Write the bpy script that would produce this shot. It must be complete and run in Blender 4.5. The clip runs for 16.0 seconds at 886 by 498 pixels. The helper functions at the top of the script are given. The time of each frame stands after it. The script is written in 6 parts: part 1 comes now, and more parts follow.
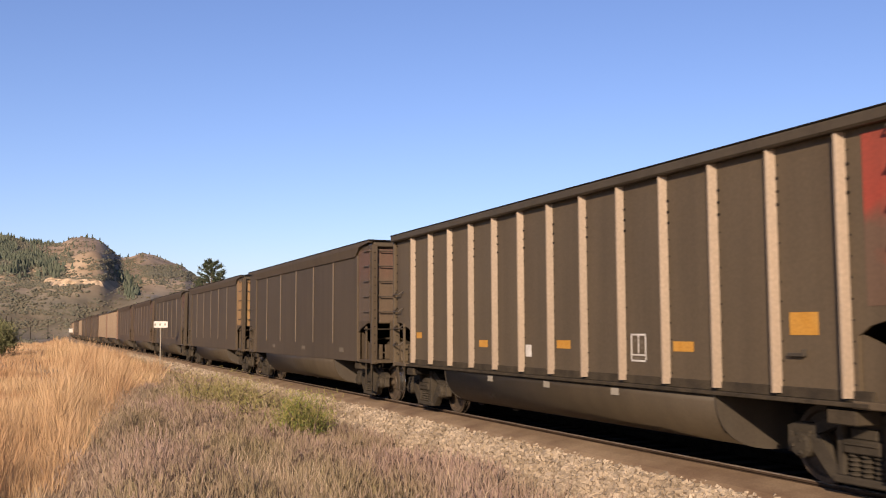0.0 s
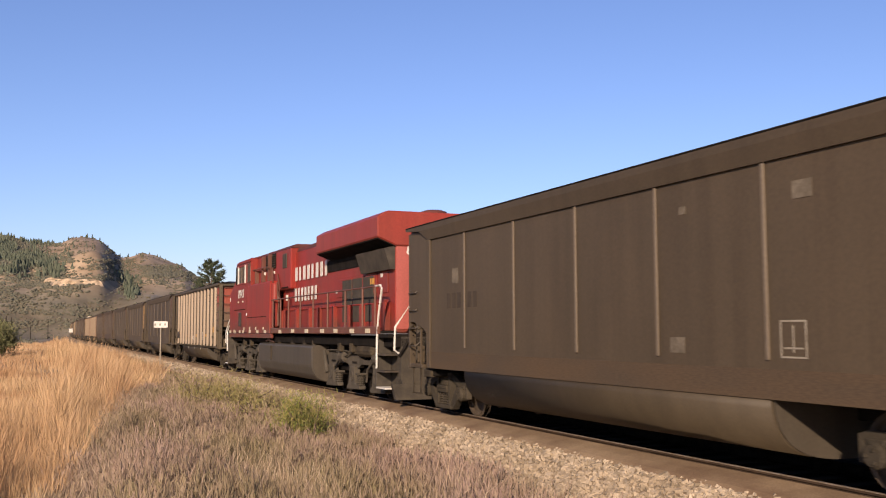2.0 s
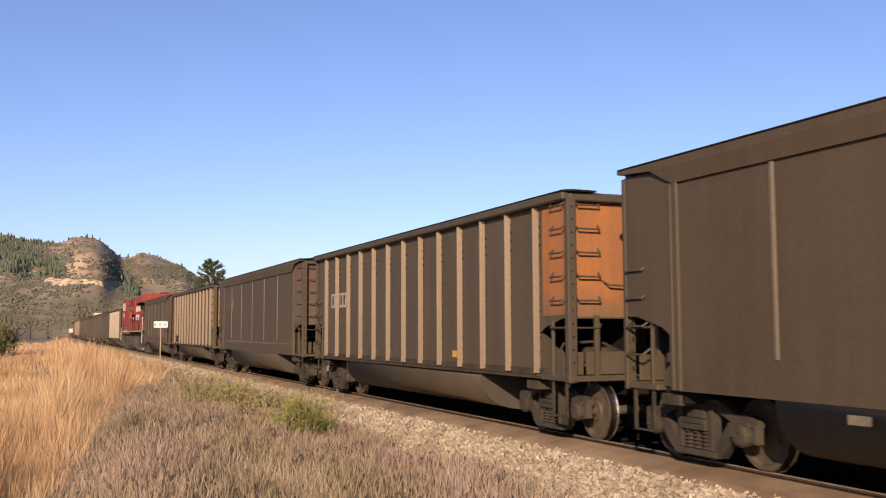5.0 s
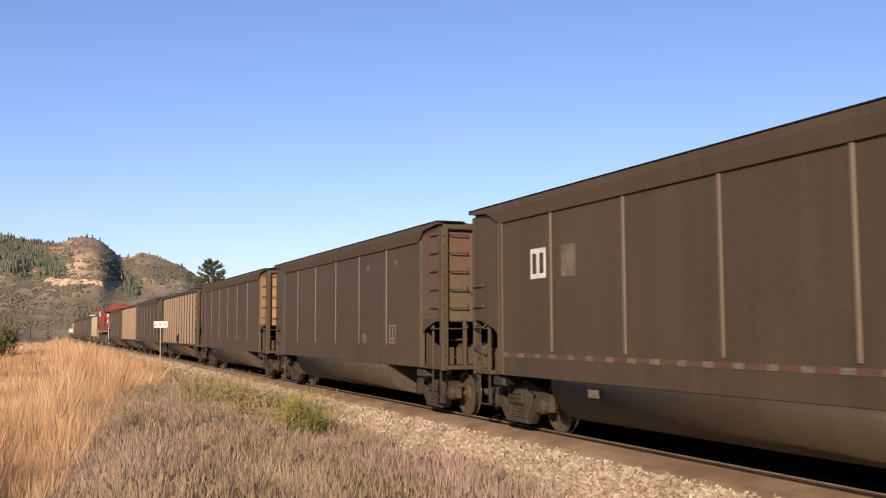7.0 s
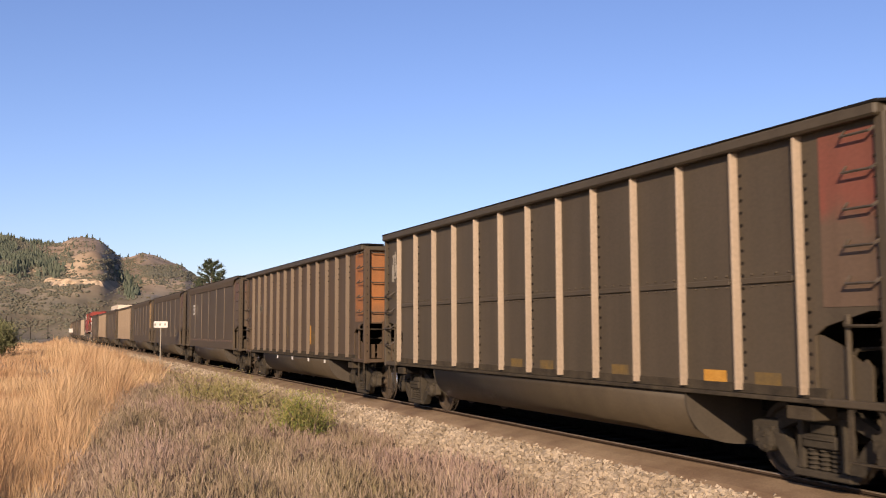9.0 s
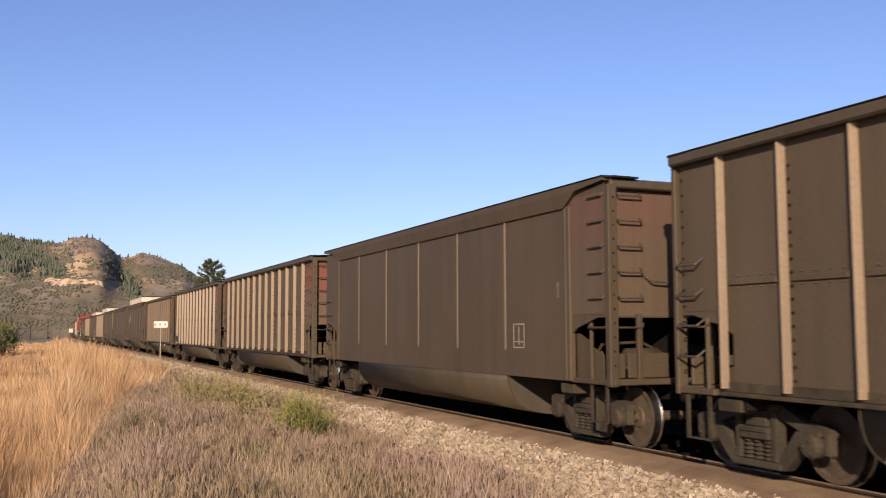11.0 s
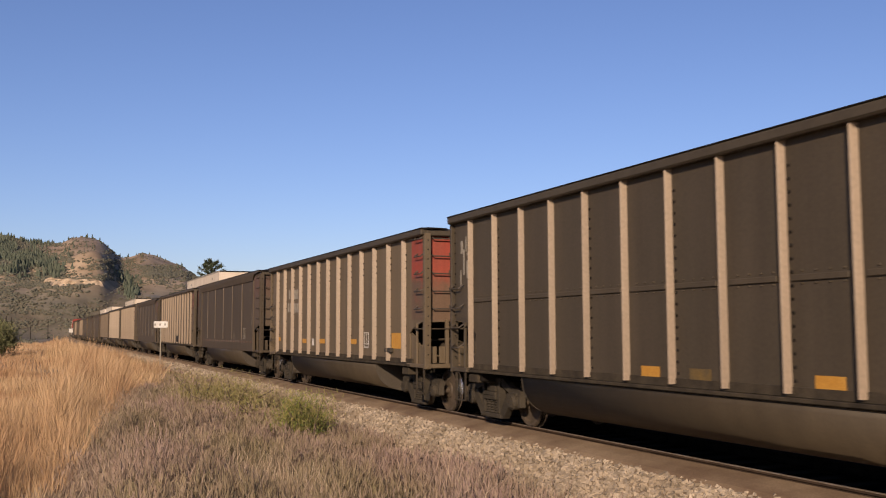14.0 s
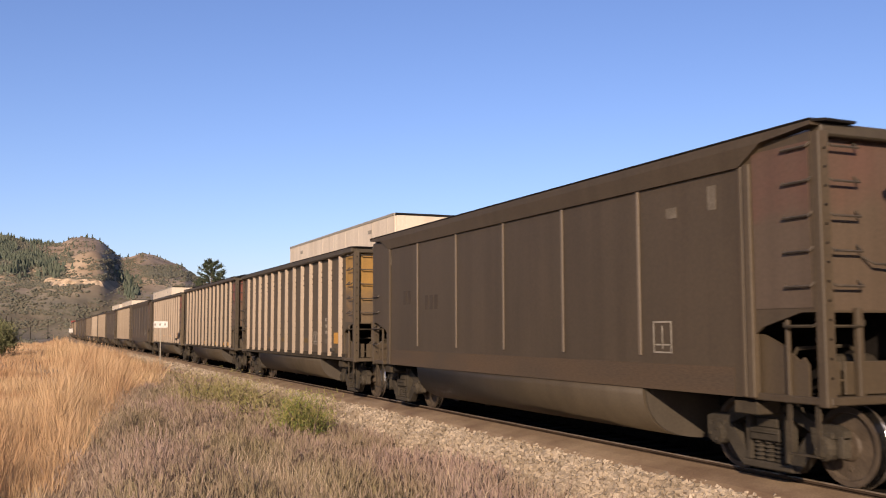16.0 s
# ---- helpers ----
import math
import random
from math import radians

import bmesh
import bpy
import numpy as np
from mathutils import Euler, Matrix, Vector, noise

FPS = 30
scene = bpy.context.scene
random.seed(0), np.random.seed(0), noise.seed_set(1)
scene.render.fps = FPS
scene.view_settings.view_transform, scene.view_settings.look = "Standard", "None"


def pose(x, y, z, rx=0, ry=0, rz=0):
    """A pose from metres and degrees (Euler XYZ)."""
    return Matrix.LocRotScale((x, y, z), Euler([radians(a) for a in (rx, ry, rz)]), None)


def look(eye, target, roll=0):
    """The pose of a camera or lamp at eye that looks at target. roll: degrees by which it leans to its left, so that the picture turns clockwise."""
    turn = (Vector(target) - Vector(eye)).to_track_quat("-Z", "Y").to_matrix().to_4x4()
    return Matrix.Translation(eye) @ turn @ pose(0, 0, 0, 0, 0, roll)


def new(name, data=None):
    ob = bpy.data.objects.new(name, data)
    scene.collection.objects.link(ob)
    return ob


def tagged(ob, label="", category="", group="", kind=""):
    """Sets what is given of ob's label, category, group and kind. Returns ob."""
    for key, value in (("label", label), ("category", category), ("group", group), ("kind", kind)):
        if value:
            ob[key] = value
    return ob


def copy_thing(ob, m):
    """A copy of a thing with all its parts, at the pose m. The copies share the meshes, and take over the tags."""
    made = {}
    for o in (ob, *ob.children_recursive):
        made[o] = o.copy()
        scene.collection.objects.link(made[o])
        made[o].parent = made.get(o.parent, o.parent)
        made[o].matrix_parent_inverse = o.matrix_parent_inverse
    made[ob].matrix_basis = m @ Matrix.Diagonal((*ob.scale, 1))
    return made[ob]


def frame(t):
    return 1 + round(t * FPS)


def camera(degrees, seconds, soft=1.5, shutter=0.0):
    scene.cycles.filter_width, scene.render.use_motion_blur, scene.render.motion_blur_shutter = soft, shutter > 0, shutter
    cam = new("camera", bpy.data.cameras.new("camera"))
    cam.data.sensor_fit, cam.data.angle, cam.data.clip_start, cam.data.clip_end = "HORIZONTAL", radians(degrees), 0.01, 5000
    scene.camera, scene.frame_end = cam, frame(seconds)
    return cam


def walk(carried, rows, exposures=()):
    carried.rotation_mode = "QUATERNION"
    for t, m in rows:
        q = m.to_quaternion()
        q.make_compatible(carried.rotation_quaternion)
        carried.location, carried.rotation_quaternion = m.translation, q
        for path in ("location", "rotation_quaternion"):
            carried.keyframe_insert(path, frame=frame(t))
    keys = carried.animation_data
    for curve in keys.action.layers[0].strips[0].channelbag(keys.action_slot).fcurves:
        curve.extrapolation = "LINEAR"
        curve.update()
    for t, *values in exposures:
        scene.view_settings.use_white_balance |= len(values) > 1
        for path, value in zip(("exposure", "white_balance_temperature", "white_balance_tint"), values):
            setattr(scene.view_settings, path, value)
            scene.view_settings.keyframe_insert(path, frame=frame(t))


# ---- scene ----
# ---------- camera: on a tripod beside the line, it never moves ----------
EYE = Vector((0.0, 0.0, 1.77))
YAW, PITCH = radians(23.08), radians(4.87)
VIEW = Vector((math.sin(YAW) * math.cos(PITCH), math.cos(YAW) * math.cos(PITCH), math.sin(PITCH)))
cam = camera(49.86, 16.0, soft=1.12, shutter=0.08)
walk(cam, [(0.0, look(EYE, EYE + VIEW * 10, -0.18)), (16.0, look(EYE, EYE + VIEW * 10, -0.18))],
     exposures=[(0, 0.59, 6300, 33.0), (0.5, 0.42, 6200, 33.0), (1, 0.39, 6200, 33.0), (1.5, 0.49, 6200, 33.0), (2, 0.59, 6200, 33.0), (2.5, 0.67, 6300, 33.0), (4.2, 0.69, 6300, 33.0), (6.3, 0.69, 6300, 33.0), (8, 0.74, 6300, 33.0), (9, 0.62, 6300, 33.0), (11.5, 0.59, 6200, 33.0), (12.0, 0.50, 6200, 33.0), (12.5, 0.56, 6200, 33.0), (12.8, 0.61, 6200, 33.0), (13.1, 0.62, 6200, 33.0), (13.3, 0.53, 6200, 33.0), (13.5, 0.37, 6200, 33.0), (14, 0.19, 6200, 33.0), (14.5, 0.26, 6200, 33.0), (15, 0.35, 6200, 33.0), (16, 0.52, 6150, 33.0)])

# ---------- light: low clear sun behind the camera ----------
SUN_FROM = Vector((-0.68, -1.0, 0.43)).normalized()
world = bpy.data.worlds.new("sky")
scene.world = world
world.use_nodes = True
sky = world.node_tree.nodes.new("ShaderNodeTexSky")
sky.sky_type, sky.sun_disc = "NISHITA", False
sky.sun_elevation = math.asin(SUN_FROM.z)
sky.sun_rotation = math.atan2(SUN_FROM.x, SUN_FROM.y)
sky.air_density, sky.dust_density, sky.ozone_density = 1.0, 0.5, 4.0
back = world.node_tree.nodes["Background"]
back.inputs["Strength"].default_value = 0.090
world.node_tree.links.new(sky.outputs[0], back.inputs[0])
sun = new("sun", bpy.data.lights.new("sun", "SUN"))
sun.data.energy, sun.data.angle, sun.data.color = 5.0, radians(0.55), (1.0, 0.86, 0.54)
sun.matrix_world = look(SUN_FROM * 100, (0, 0, 0))

# ---------- the line of the track ----------
TRACK_X, SECOND_X = 9.2, 13.7
CURVE_START, CURVE = 172.0, 0.00021


def line_x(s, base=TRACK_X):
    return base + CURVE * max(0.0, s - CURVE_START) ** 2 / 2


def line_pose(s, base=TRACK_X):
    turn = math.degrees(math.atan(CURVE * max(0.0, s - CURVE_START)))
    return pose(line_x(s, base), s, 0, 0, 0, -turn)


# ---------- materials ----------
def nodes_of(name, rough=0.7, metal=0.0):
    mat = bpy.data.materials.new(name)
    mat.use_nodes = True
    nt = mat.node_tree
    bsdf = nt.nodes["Principled BSDF"]
    bsdf.inputs["Roughness"].default_value = rough
    bsdf.inputs["Metallic"].default_value = metal
    return mat, nt, bsdf


def noise_node(nt, scale, detail=4.0, coords="Object", stretch=(1, 1, 1)):
    tc = nt.nodes.new("ShaderNodeTexCoord")
    mp = nt.nodes.new("ShaderNodeMapping")
    mp.inputs["Scale"].default_value = stretch
    nz = nt.nodes.new("ShaderNodeTexNoise")
    nz.inputs["Scale"].default_value, nz.inputs["Detail"].default_value = scale, detail
    nt.links.new(tc.outputs[coords], mp.inputs[0])
    nt.links.new(mp.outputs[0], nz.inputs["Vector"])
    return nz.outputs["Fac"]


def ramp(nt, fac, stops):
    r = nt.nodes.new("ShaderNodeValToRGB")
    while len(r.color_ramp.elements) < len(stops):
        r.color_ramp.elements.new(0.5)
    for e, (p, c) in zip(r.color_ramp.elements, stops):
        e.position, e.color = p, (*c, 1)
    nt.links.new(fac, r.inputs[0])
    return r.outputs[0]


def mix(nt, fac, a, b, blend="MIX"):
    m = nt.nodes.new("ShaderNodeMix")
    m.data_type, m.blend_type = "RGBA", blend
    for sock, v in ((m.inputs[0], fac), (m.inputs[6], a), (m.inputs[7], b)):
        if isinstance(v, (int, float)):
            sock.default_value = v
        elif isinstance(v, tuple):
            sock.default_value = (*v, 1)
        else:
            nt.links.new(v, sock)
    return m.outputs[2]


def bump(nt, bsdf, fac, strength=0.3, distance=0.01):
    b = nt.nodes.new("ShaderNodeBump")
    b.inputs["Strength"].default_value, b.inputs["Distance"].default_value = strength, distance
    nt.links.new(fac, b.inputs["Height"])
    nt.links.new(b.outputs[0], bsdf.inputs["Normal"])


def surface(name, base, other, scale=3.0, fine=40.0, rough=0.75, metal=0.0, stretch=(1, 1, 1), relief=0.2, coords="Object", island=0.0, per_object=0.0, gloss=0.2):
    """Two-scale surface: patches from base to other, fine grain and relief."""
    mat, nt, bsdf = nodes_of(name, rough, metal)
    bsdf.inputs["Specular IOR Level"].default_value = gloss
    col = ramp(nt, noise_node(nt, scale, 5, coords, stretch), [(0.32, base), (0.68, other)])
    grain = noise_node(nt, fine, 3, coords, stretch)
    shade = ramp(nt, grain, [(0.3, (0.72, 0.72, 0.72)), (0.7, (1.0, 1.0, 1.0))])
    col = mix(nt, 1.0, col, shade, "MULTIPLY")
    if island:
        geo = nt.nodes.new("ShaderNodeNewGeometry")
        col = mix(nt, 1.0, col, ramp(nt, geo.outputs["Random Per Island"], [(0.0, (1 - island,) * 3), (1.0, (1.0, 1.0, 1.0))]), "MULTIPLY")
    if per_object:
        info = nt.nodes.new("ShaderNodeObjectInfo")
        col = mix(nt, 1.0, col, ramp(nt, info.outputs["Random"], [(0.0, (1 - per_object,) * 3), (1.0, (1.0, 1.0, 1.0))]), "MULTIPLY")
    nt.links.new(col, bsdf.inputs["Base Color"])
    if relief:
        bump(nt, bsdf, grain, relief, 0.01)
    return mat


def dusty_paint(name, paint, dust, amount=0.5, rough=0.6, low=None, per_object=0.12):
    """Painted steel under brown road dust, thicker in soft vertical streaks; low: heights between which the spray from below thins out."""
    mat, nt, bsdf = nodes_of(name, rough)
    streak = noise_node(nt, 1.0, 5, "Object", (1.5, 1.5, 0.22))
    cloud = noise_node(nt, 0.55, 4)
    fac = mix(nt, 0.5, streak, cloud)
    k = ramp(nt, fac, [(0.5 - 0.20, (min(1.0, amount + 0.30),) * 3), (0.5 + 0.18, (max(0.0, amount - 0.30),) * 3)])
    if low:
        tc = nt.nodes.new("ShaderNodeTexCoord")
        sep = nt.nodes.new("ShaderNodeSeparateXYZ")
        nt.links.new(tc.outputs["Object"], sep.inputs[0])
        jog = nt.nodes.new("ShaderNodeMath")
        jog.operation = "MULTIPLY_ADD"
        jog.inputs[1].default_value = 1.3
        nt.links.new(noise_node(nt, 2.2, 4), jog.inputs[0])
        nt.links.new(sep.outputs[2], jog.inputs[2])
        rng_ = nt.nodes.new("ShaderNodeMapRange")
        for key, v in (("From Min", low[0] + 0.65), ("From Max", low[1] + 0.65), ("To Min", 0.96), ("To Max", 0.0)):
            rng_.inputs[key].default_value = v
        nt.links.new(jog.outputs[0], rng_.inputs["Value"])
        top = nt.nodes.new("ShaderNodeMath")
        top.operation = "MAXIMUM"
        nt.links.new(k, top.inputs[0])
        nt.links.new(rng_.outputs[0], top.inputs[1])
        k = top.outputs[0]
    base = mix(nt, k, paint, dust)
    grain = noise_node(nt, 26, 4)
    base = mix(nt, 1.0, base, ramp(nt, grain, [(0.3, (0.8, 0.8, 0.8)), (0.7, (1.0, 1.0, 1.0))]), "MULTIPLY")
    run = noise_node(nt, 3.5, 3, "Object", (1.0, 1.0, 0.06))
    base = mix(nt, 1.0, base, ramp(nt, run, [(0.35, (0.86, 0.85, 0.84)), (0.6, (1.0, 1.0, 1.0))]), "MULTIPLY")
    if per_object:
        info = nt.nodes.new("ShaderNodeObjectInfo")
        base = mix(nt, 1.0, base, ramp(nt, info.outputs["Random"], [(0.0, (1 - per_object,) * 3), (1.0, (1.0, 1.0, 1.0))]), "MULTIPLY")
    nt.links.new(base, bsdf.inputs["Base Color"])
    bsdf.inputs["Specular IOR Level"].default_value = 0.3
    bump(nt, bsdf, grain, 0.12, 0.004)
    return mat


DUST = (0.097, 0.071, 0.041)
M = {
    "car_brown": dusty_paint("brown_dusty_steel", (0.064, 0.048, 0.031), DUST, 0.5),
    "car_grey": dusty_paint("grey_brown_dusty_steel", (0.055, 0.041, 0.025), (0.086, 0.061, 0.036), 0.5),
    "car_olive": dusty_paint("olive_brown_dusty_steel", (0.054, 0.043, 0.026), (0.086, 0.064, 0.041), 0.5),
    "car_rust": dusty_paint("rusty_brown_dusty_steel", (0.076, 0.045, 0.024), (0.078, 0.056, 0.035), 0.55),
    "car_orange": dusty_paint("orange_ochre_dusty_steel", (0.361, 0.125, 0.028), (0.146, 0.086, 0.047), 0.35, low=(1.9, 2.9)),
    "car_tan": dusty_paint("tan_dusty_steel", (0.396, 0.228, 0.082), (0.138, 0.095, 0.057), 0.3, low=(1.7, 2.3)),
    "car_clay": dusty_paint("pale_clay_dusty_steel", (0.230, 0.135, 0.088), (0.150, 0.098, 0.062), 0.4),
    "car_yellow": dusty_paint("yellow_ochre_end_paint", (0.430, 0.232, 0.039), (0.120, 0.086, 0.052), 0.32, low=(2.5, 3.3)),
    "car_red": dusty_paint("faded_red_end_paint", (0.232, 0.050, 0.031), (0.110, 0.076, 0.048), 0.42, low=(2.7, 3.7)),
    "car_dull": dusty_paint("dusty_brown_end_with_faded_red", (0.142, 0.055, 0.039), (0.095, 0.069, 0.045), 0.62, low=(2.9, 4.3)),
    "car_light": dusty_paint("light_brown_dusty_steel", (0.076, 0.058, 0.036), (0.116, 0.085, 0.050), 0.5),
    "car_pale": dusty_paint("pale_brown_dusty_steel", (0.100, 0.075, 0.046), (0.153, 0.111, 0.064), 0.5),
    "rib_white": dusty_paint("whitish_rib_paint", (0.345, 0.268, 0.190), (0.235, 0.176, 0.120), 0.45),
    "car_bright_red": dusty_paint("red_end_paint", (0.361, 0.047, 0.026), (0.120, 0.082, 0.052), 0.30, low=(2.6, 3.3)),
    "rib": dusty_paint("light_dusty_rib_steel", (0.232, 0.163, 0.101), (0.159, 0.112, 0.071), 0.5),
    "rib_dull": dusty_paint("dull_brown_rib_steel", (0.137, 0.094, 0.056), (0.101, 0.072, 0.045), 0.5),
    "rib_pale": dusty_paint("pale_dusty_rib_steel", (0.275, 0.206, 0.138), (0.189, 0.138, 0.090), 0.45),
    "seam": dusty_paint("pale_seam_steel", (0.172, 0.136, 0.096), (0.120, 0.090, 0.062), 0.5),
    "chord": dusty_paint("grey_brown_chord_steel", (0.049, 0.039, 0.025), (0.080, 0.061, 0.038), 0.5),
    "belly": dusty_paint("dusty_tub_steel", (0.042, 0.032, 0.019), (0.071, 0.052, 0.031), 0.5),
    "rung": surface("worn_dark_rung_steel", (0.040, 0.034, 0.027), (0.088, 0.068, 0.050), 8, 40, 0.6),
    "under": surface("dusty_undergear_steel", (0.032, 0.026, 0.019), (0.067, 0.052, 0.034), 4, 40, 0.9, gloss=0.1),
    "dark": surface("black_grimy_steel", (0.008, 0.007, 0.006), (0.019, 0.016, 0.014), 3, 30, 0.85, gloss=0.05),
    "grime": surface("grey_grimy_steel", (0.040, 0.034, 0.027), (0.068, 0.056, 0.042), 4, 40, 0.75),
    "truck": surface("dusty_brown_truck_casting", (0.036, 0.030, 0.022), (0.061, 0.050, 0.036), 3, 40, 0.9, gloss=0.1),
    "loco_truck": surface("dusty_grey_locomotive_casting", (0.056, 0.048, 0.037), (0.090, 0.076, 0.058), 3, 40, 0.9, gloss=0.1),
    "tank": dusty_paint("dusty_grey_tank_steel", (0.044, 0.038, 0.030), (0.092, 0.076, 0.056), 0.5),
    "sill_red": dusty_paint("dusty_red_brown_sill_paint", (0.136, 0.032, 0.021), (0.120, 0.068, 0.044), 0.5),
    "red_dim": dusty_paint("soot_streaked_red_paint", (0.264, 0.022, 0.012), (0.048, 0.036, 0.029), 0.25, low=(1.55, 2.15)),
    "wing": dusty_paint("red_radiator_paint", (0.328, 0.030, 0.018), (0.200, 0.053, 0.032), 0.4, 0.5),
    "coal": surface("black_coal", (0.008, 0.008, 0.009), (0.024, 0.024, 0.026), 9, 60, 0.6, relief=0.9),
    "wheel": surface("brown_wheel_steel", (0.060, 0.045, 0.032), (0.092, 0.069, 0.048), 5, 40, 0.6),
    "tread": surface("polished_tread_steel", (0.45, 0.43, 0.40), (0.6, 0.58, 0.55), 8, 50, 0.25, 1.0, relief=0.0),
    "red": dusty_paint("red_loco_paint", (0.290, 0.019, 0.010), (0.110, 0.046, 0.030), 0.32, 0.5, low=(1.45, 2.75)),
    "red_sunlit": dusty_paint("sunlit_dusty_red_end_paint", (0.42, 0.098, 0.078), (0.30, 0.085, 0.066), 0.4, 0.6),
    "roof_red": dusty_paint("sooty_red_roof_paint", (0.192, 0.027, 0.018), (0.036, 0.028, 0.022), 0.6, 0.8),
    "white": surface("white_paint", (0.496, 0.464, 0.408), (0.640, 0.616, 0.568), 3, 25, 0.55, relief=0.0),
    "cream": surface("worn_cream_reflector", (0.448, 0.376, 0.256), (0.576, 0.504, 0.376), 6, 40, 0.5, relief=0.0),
    "yellow": surface("faded_orange_yellow_panel", (0.440, 0.208, 0.028), (0.496, 0.256, 0.048), 6, 40, 0.55, relief=0.0),
    "red_mark": surface("faded_red_stripe", (0.112, 0.048, 0.034), (0.080, 0.058, 0.040), 3, 40, 0.6, relief=0.0),
    "pale": surface("dusty_pale_stencil", (0.240, 0.208, 0.160), (0.320, 0.288, 0.232), 6, 40, 0.6, relief=0.0),
    "grime_pale": surface("dust_veiled_pale_paint", (0.104, 0.084, 0.060), (0.160, 0.132, 0.096), 5, 40, 0.7, relief=0.0),
    "rust_band": surface("rusty_streak_on_brown_steel", (0.086, 0.056, 0.032), (0.068, 0.049, 0.032), 1.4, 30, 0.75, stretch=(1, 0.4, 2), relief=0.0),
    "glass": surface("dark_cab_glass", (0.020, 0.020, 0.020), (0.032, 0.031, 0.030), 2, 10, 0.18, relief=0.0, gloss=0.25),
    "yellow_dim": surface("dust_veiled_yellow_panel", (0.160, 0.100, 0.028), (0.104, 0.074, 0.036), 6, 40, 0.7, relief=0.0),
    "bark": surface("grey_brown_bark", (0.112, 0.080, 0.056), (0.176, 0.132, 0.096), 5, 30, 0.9, relief=0.5),
    "tub_end": dusty_paint("sunlit_dusty_tub_end", (0.050, 0.041, 0.029), (0.070, 0.056, 0.041), 0.5),
    "ghost": surface("ghost_of_old_lettering", (0.042, 0.032, 0.024), (0.064, 0.048, 0.034), 3, 30, 0.8, relief=0.0),
    "box_white": dusty_paint("weathered_cream_container_paint", (0.66, 0.565, 0.44), (0.52, 0.42, 0.31), 0.3),
    "rail": surface("rusty_rail_side", (0.040, 0.027, 0.018), (0.068, 0.045, 0.030), 4, 40, 0.9, gloss=0.03),
    "rail_top": surface("polished_rail_head", (0.208, 0.160, 0.116), (0.288, 0.224, 0.168), 3, 30, 0.6, 0.0, relief=0.0),
    "sand": surface("red_brown_sand_and_fines", (0.175, 0.112, 0.066), (0.300, 0.212, 0.128), 1.3, 38, 0.95, relief=0.7),
    "outcrop": surface("pale_rock", (0.368, 0.272, 0.176), (0.496, 0.384, 0.272), 0.25, 2.0, 0.95, relief=0.6),
    # bed and ties: coal dust, plus shade under the train put into the colour
    "coal_dust_shade": surface("coal_dusted_and_shaded_stone", (0.008, 0.007, 0.006), (0.019, 0.016, 0.013), 8, 40, 1.0, relief=0.6, gloss=0.0),
    "tie": surface("weathered_timber_tie", (0.013, 0.010, 0.008), (0.029, 0.022, 0.017), 3, 30, 0.95, stretch=(1, 6, 6), per_object=0.3, gloss=0.02),
    "ballast": surface("crushed_stone_ballast", (0.168, 0.120, 0.076), (0.272, 0.204, 0.132), 7, 28, 0.9, relief=0.6),
    "stone": surface("ballast_stone", (0.360, 0.276, 0.184), (0.528, 0.424, 0.304), 1.2, 30, 0.9, relief=0.3, island=0.45, per_object=0.3),
}

# ---------- mesh tools ----------
def part(name, bm, material, parent, label="", smooth_quads=False):
    me = bpy.data.meshes.new(name)
    bm.to_mesh(me)
    bm.free()
    me.materials.append(material)
    if smooth_quads:
        me.polygons.foreach_set("use_smooth", [len(p.vertices) == 4 for p in me.polygons])
    ob = new(name, me)
    ob.parent = parent
    if label:
        tagged(ob, label)
    return ob


def twin(name, source, parent, m):
    """Another object on the same mesh."""
    ob = new(name, source.data)
    ob.parent = parent
    ob.matrix_basis = m
    return ob


def thing(name, label, category, group="", kind=""):
    ob = new(name)
    ob.empty_display_size = 0.2
    return tagged(ob, label, category, group, kind)


def box(bm, x0, x1, y0, y1, z0, z1, bevel=0.0):
    r = bmesh.ops.create_cube(bm, size=1.0)
    vs = r["verts"]
    for v in vs:
        v.co = Vector((x0 if v.co.x < 0 else x1, y0 if v.co.y < 0 else y1, z0 if v.co.z < 0 else z1))
    if bevel:
        es = list({e for v in vs for e in v.link_edges})
        bmesh.ops.bevel(bm, geom=es, offset=bevel, segments=1, affect="EDGES", clamp_overlap=True)
    return bm


def boxes(*items, bevel=0.0):
    bm = bmesh.new()
    for it in items:
        box(bm, *it, bevel=bevel)
    return bm


def prism(bm, poly, a0, a1, axis="x"):
    """Extrude a closed outline along an axis. The outline is (y, z) for x, (x, z) for y, (x, y) for z."""
    def at(u, v, a):
        return {"x": (a, u, v), "y": (u, a, v), "z": (u, v, a)}[axis]
    low = [bm.verts.new(at(u, v, a0)) for u, v in poly]
    high = [bm.verts.new(at(u, v, a1)) for u, v in poly]
    n = len(poly)
    bm.faces.new(low)
    bm.faces.new(high[::-1])
    for i in range(n):
        bm.faces.new((low[i], high[i], high[(i + 1) % n], low[(i + 1) % n])[::-1])
    bmesh.ops.recalc_face_normals(bm, faces=bm.faces[:])
    return bm


